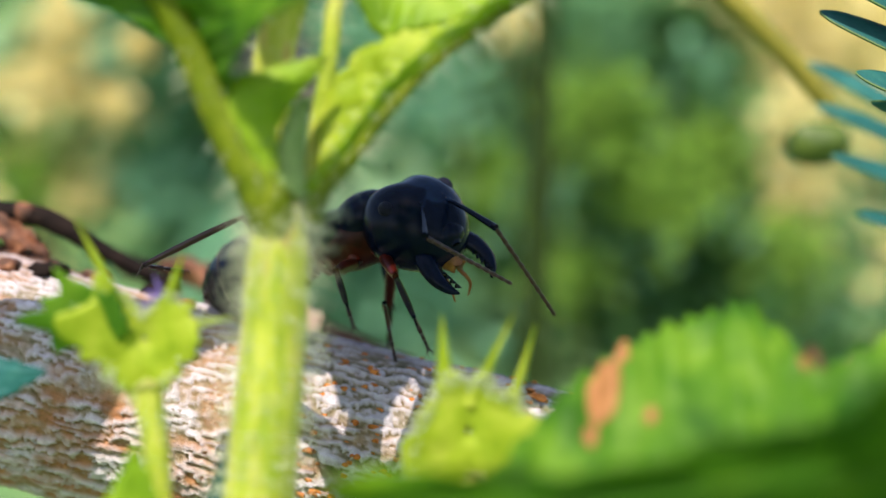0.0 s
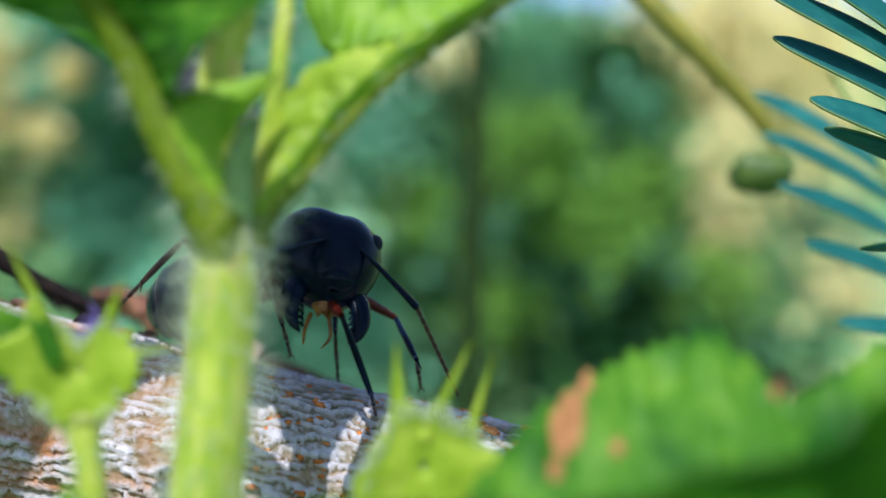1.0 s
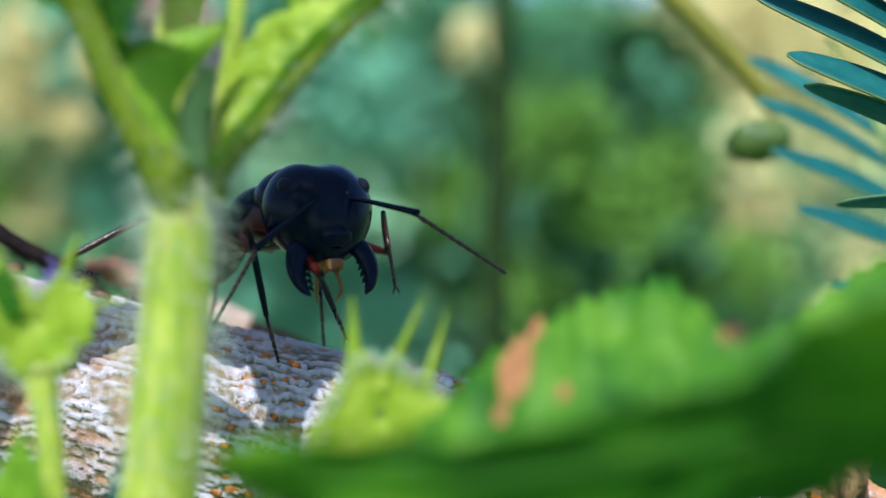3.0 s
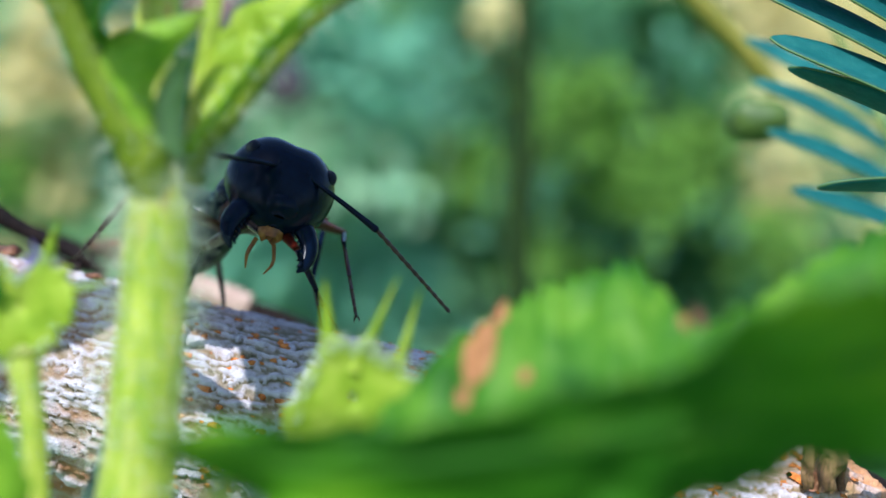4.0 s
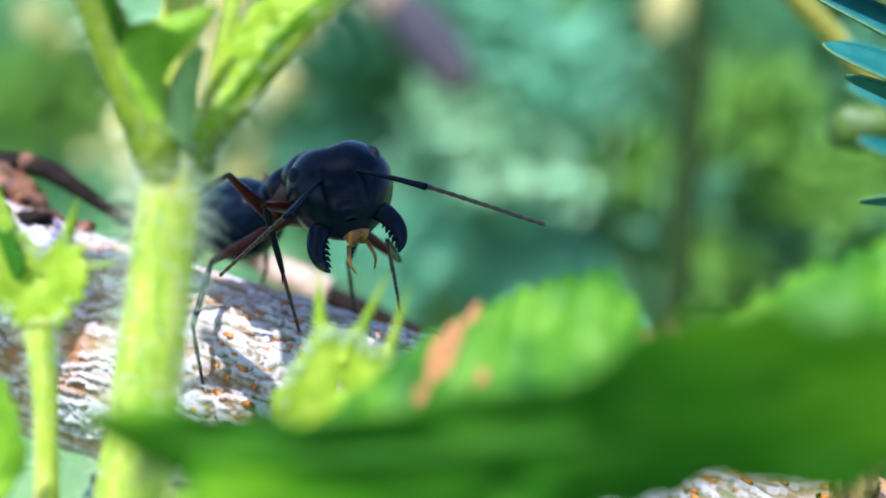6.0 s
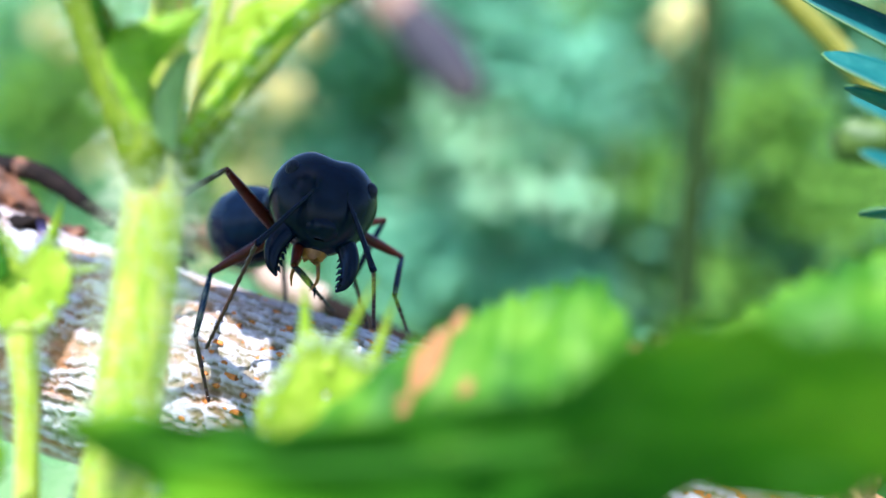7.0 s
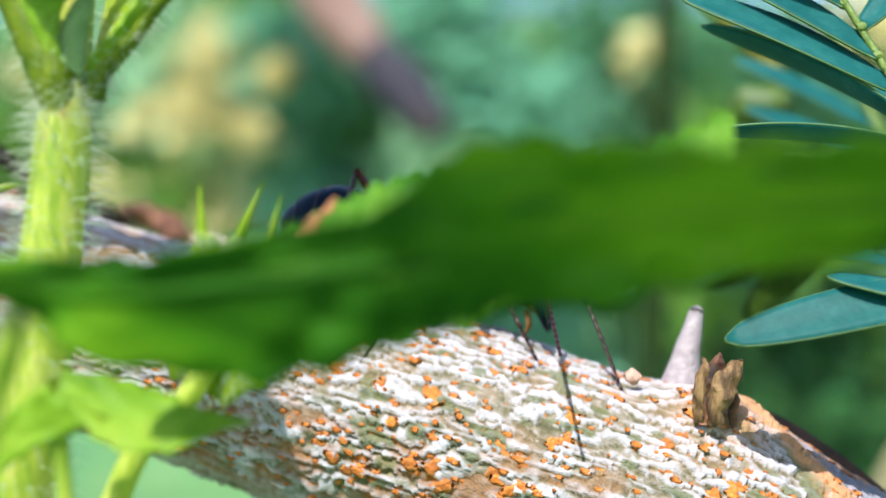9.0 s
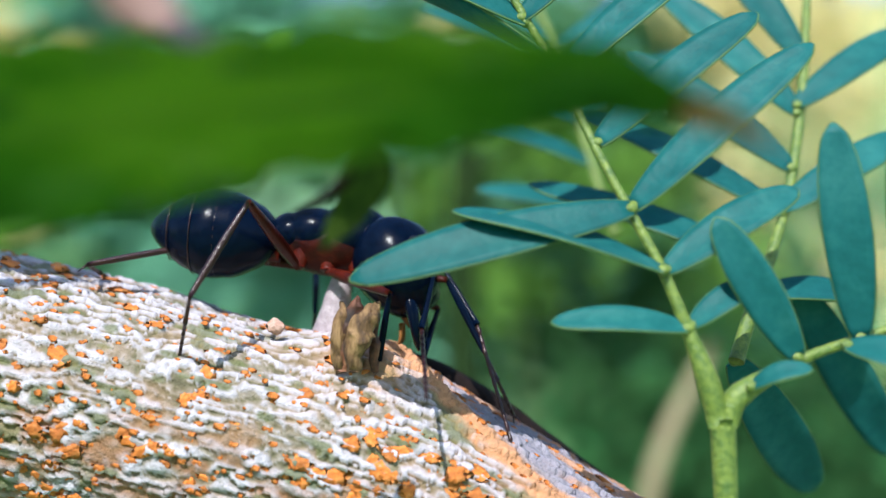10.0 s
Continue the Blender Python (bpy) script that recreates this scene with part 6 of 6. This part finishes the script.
# seconds; how far the jaws stand open, in degrees
JAWS = [(0, 10), (0.5, 10), (1.0, 12), (1.5, 17), (2.0, 25), (2.5, 14), (4.0, 22), (4.5, 22), (5.0, 22), (5.5, 26), (7.0, 18), (7.5, 20), (8.0, 12), (10, 0)]
POLE = {"front": (0.5, 0.15, 0.9), "mid": (0.75, 0.8, 0.0), "hind": (0.9, 0.55, -0.35)}
STANCE = {"front": (4.8, 1.9), "mid": (0.4, 4.3), "hind": (-7.4, 3.4)}


def motions():
    body = np.array(BODY, float)

    def value(t, k):
        return float(np.interp(t, body[:, 0], body[:, k]))

    def body_at(t):
        x, y, z, yaw, pitch = (value(t, k) for k in range(1, 6))
        return pose(x * MM, y * MM, z * MM, 0, -pitch, yaw)

    times = [round(0.1 * k, 1) for k in range(101)]
    walk(ant, [(r[0], body_at(r[0])) for r in BODY])

    def head_at(t):
        b = body_at(t)
        yaw, pitch, roll = (value(t, k) for k in (6, 7, 8))
        turn = Euler((radians(roll), radians(-pitch), radians(yaw))).to_matrix().to_4x4()
        return Matrix.Translation(Vector(NECK) * MM) @ (b.to_3x3().inverted() @ turn.to_3x3()).to_4x4()

    walk(ANT["head"], [(r[0], head_at(r[0])) for r in BODY])
    for sy in (1, -1):
        rows = np.array(FEELER[sy], float)
        first, last = [], []
        for t in sorted(set(rows[:, 0]) | {8.5, 8.8, 9.2, 9.5}):
            v = [float(np.interp(t, rows[:, 0], rows[:, k])) for k in range(1, 7)]
            inv = (body_at(t) @ head_at(t)).to_3x3().inverted()
            a, b = (inv @ Vector(v[:3])).normalized(), (inv @ Vector(v[3:])).normalized()
            root = Vector((1.57 + SOCKET[0], sy * SOCKET[1], SOCKET[2]))
            first.append((t, Matrix.Translation(root * MM) @ rot_from(a)))
            last.append((t, Matrix.Translation((root + a * SCAPE) * MM) @ rot_from(b)))
        walk(ANT["scape", sy], smooth_turns(first))
        walk(ANT["funicle", sy], smooth_turns(last))
        jaw = []
        for t, deg in JAWS:
            jaw.append((t, Matrix.Translation(Vector((3.05, sy * 0.85, -0.1)) * MM) @ pose(0, 0, 0, 0, 8, sy * (deg + 2))))
        walk(ANT["mandible", sy], jaw)
    # legs: the feet stand on the bark until the body has moved on, then swing forward in two sets of three
    for nm, (sx, syd) in STANCE.items():
        FEMUR, TIBIA, TARSUS = LEG_LENGTHS[nm]
        for sy in (1, -1):
            phase = 0.0 if (nm == "mid") == (sy > 0) else 0.5
            feet = []
            period = 0.40

            def plant(t):
                yaw = radians(value(t, 4))
                x = value(t, 1) + math.cos(yaw) * sx - math.sin(yaw) * sy * syd
                y = value(t, 2) + math.sin(yaw) * sx + math.cos(yaw) * sy * syd
                cy = float(np.interp(x, AXIS_FINE[:, 0], AXIS_FINE[:, 1]))
                y = max(cy - 5.0, min(cy + 5.4, y))
                return Vector((x, y, branch_top(x, y)))

            # times at which this foot is set down anew
            sets = [0.0] + [v + 0.15 * phase for v in (0.45, 1.3, 3.2, 4.8, 6.2, 7.7)]
            t = 8.05 + phase * period
            while t < 10.4:
                sets.append(t)
                t += period
            spots = []
            for k, t0 in enumerate(sets):
                t1 = sets[k + 1] if k + 1 < len(sets) else t0 + period
                spots.append(plant(min(10.0, 0.5 * (t0 + min(t1, t0 + 1.2)))))
            femur, tibia, tarsus = [], [], []
            for t in times:
                k = max(i for i, t0 in enumerate(sets) if t0 <= t + 1e-6)
                foot, hint = spots[k].copy(), None
                swing = 0.16
                if k > 0 and t - sets[k] < swing:
                    u = (t - sets[k]) / swing
                    foot = spots[k - 1].lerp(spots[k], u) + Vector((0, 0, 1.2 * math.sin(math.pi * u)))
                for table, t0, t1 in ((STEPS, 0, 8.55), (LAST_STEPS, 9.45, 10)):
                    if (nm, sy) in table and t0 <= t <= t1:
                        rows = np.array(table[nm, sy])
                        i = min(len(rows) - 2, max(0, int(np.searchsorted(rows[:, 0], t + 1e-6)) - 1))
                        u = min(1, max(0, (t - rows[i + 1, 0] + 0.2) / 0.2))
                        u = u * u * (3 - 2 * u)
                        mixed = rows[i, 1:] * (1 - u) + rows[i + 1, 1:] * u
                        foot, hint = Vector(mixed[:3]) + Vector((0, 0, 0.8 * math.sin(math.pi * u))), Vector(mixed[3:])
                m = body_at(t)
                inv = (m @ Matrix.Diagonal((ANT_SIZE, ANT_SIZE, ANT_SIZE, 1))).inverted()
                hip = Vector(HIPS[nm])
                hip.y *= sy
                f = inv @ (foot * MM) / MM
                out = Vector((f.x - hip.x, f.y - hip.y, 0)).normalized()
                up = (inv.to_3x3() @ Vector((0, 0, 1))).normalized()
                ankle = f + up * 2.6 - out * 1.6
                if (ankle - f).length > 0:
                    ankle = f + (ankle - f).normalized() * TARSUS * 0.92
                d = ankle - hip
                reach = FEMUR + TIBIA - 0.15
                if d.length > reach:
                    ankle = hip + d.normalized() * reach
                    d = ankle - hip
                ln = d.length
                ca = max(-1, min(1, (FEMUR ** 2 + ln ** 2 - TIBIA ** 2) / (2 * FEMUR * ln)))
                ax = d.normalized()
                lift = POLE[nm][0] * (0.3 if sy > 0 and nm != "front" and t > 8.1 else 1.0)
                pole = (up * lift + out * POLE[nm][1] + Vector((POLE[nm][2], 0, 0)))
                pole = (pole - ax * pole.dot(ax)).normalized()
                knee = hip + ax * FEMUR * ca + pole * FEMUR * math.sqrt(max(0, 1 - ca * ca))
                if hint is not None:
                    # the knee is given; shin and foot bend towards the near side
                    hint = inv @ (hint * MM) / MM
                    knee = hip + (hint - hip).normalized() * FEMUR
                    d = f - knee
                    ln, ax = max(d.length, abs(TIBIA - TARSUS) + 0.05), d.normalized()
                    if ln >= TIBIA + TARSUS:
                        ankle = knee + ax * TIBIA
                    else:
                        ca = max(-1, min(1, (TIBIA ** 2 + ln ** 2 - TARSUS ** 2) / (2 * TIBIA * ln)))
                        pole = (inv.to_3x3() @ Vector((0.0, -1, 0.25))).normalized()
                        pole = (pole - ax * pole.dot(ax)).normalized()
                        ankle = knee + ax * TIBIA * ca + pole * TIBIA * math.sqrt(max(0, 1 - ca * ca))
                femur.append((t, Matrix.Translation(hip * MM) @ rot_from(knee - hip)))
                tibia.append((t, Matrix.Translation(knee * MM) @ rot_from(ankle - knee)))
                tarsus.append((t, Matrix.Translation(ankle * MM) @ rot_from(f - ankle)))
            walk(ANT["femur", nm, sy], smooth_turns(femur))
            walk(ANT["tibia", nm, sy], smooth_turns(tibia))
            walk(ANT["tarsus", nm, sy], smooth_turns(tarsus))


def smooth_turns(rows):
    """Keeps each turn from row to row the shortest, about the limb's own line."""
    out = [rows[0]]
    for t, m in rows[1:]:
        before = out[-1][1].to_3x3()
        a, b = before.col[0].normalized(), m.to_3x3().col[0].normalized()
        turn = a.rotation_difference(b).to_matrix() @ before
        out.append((t, Matrix.Translation(m.translation) @ turn.to_4x4()))
    return out


motions()
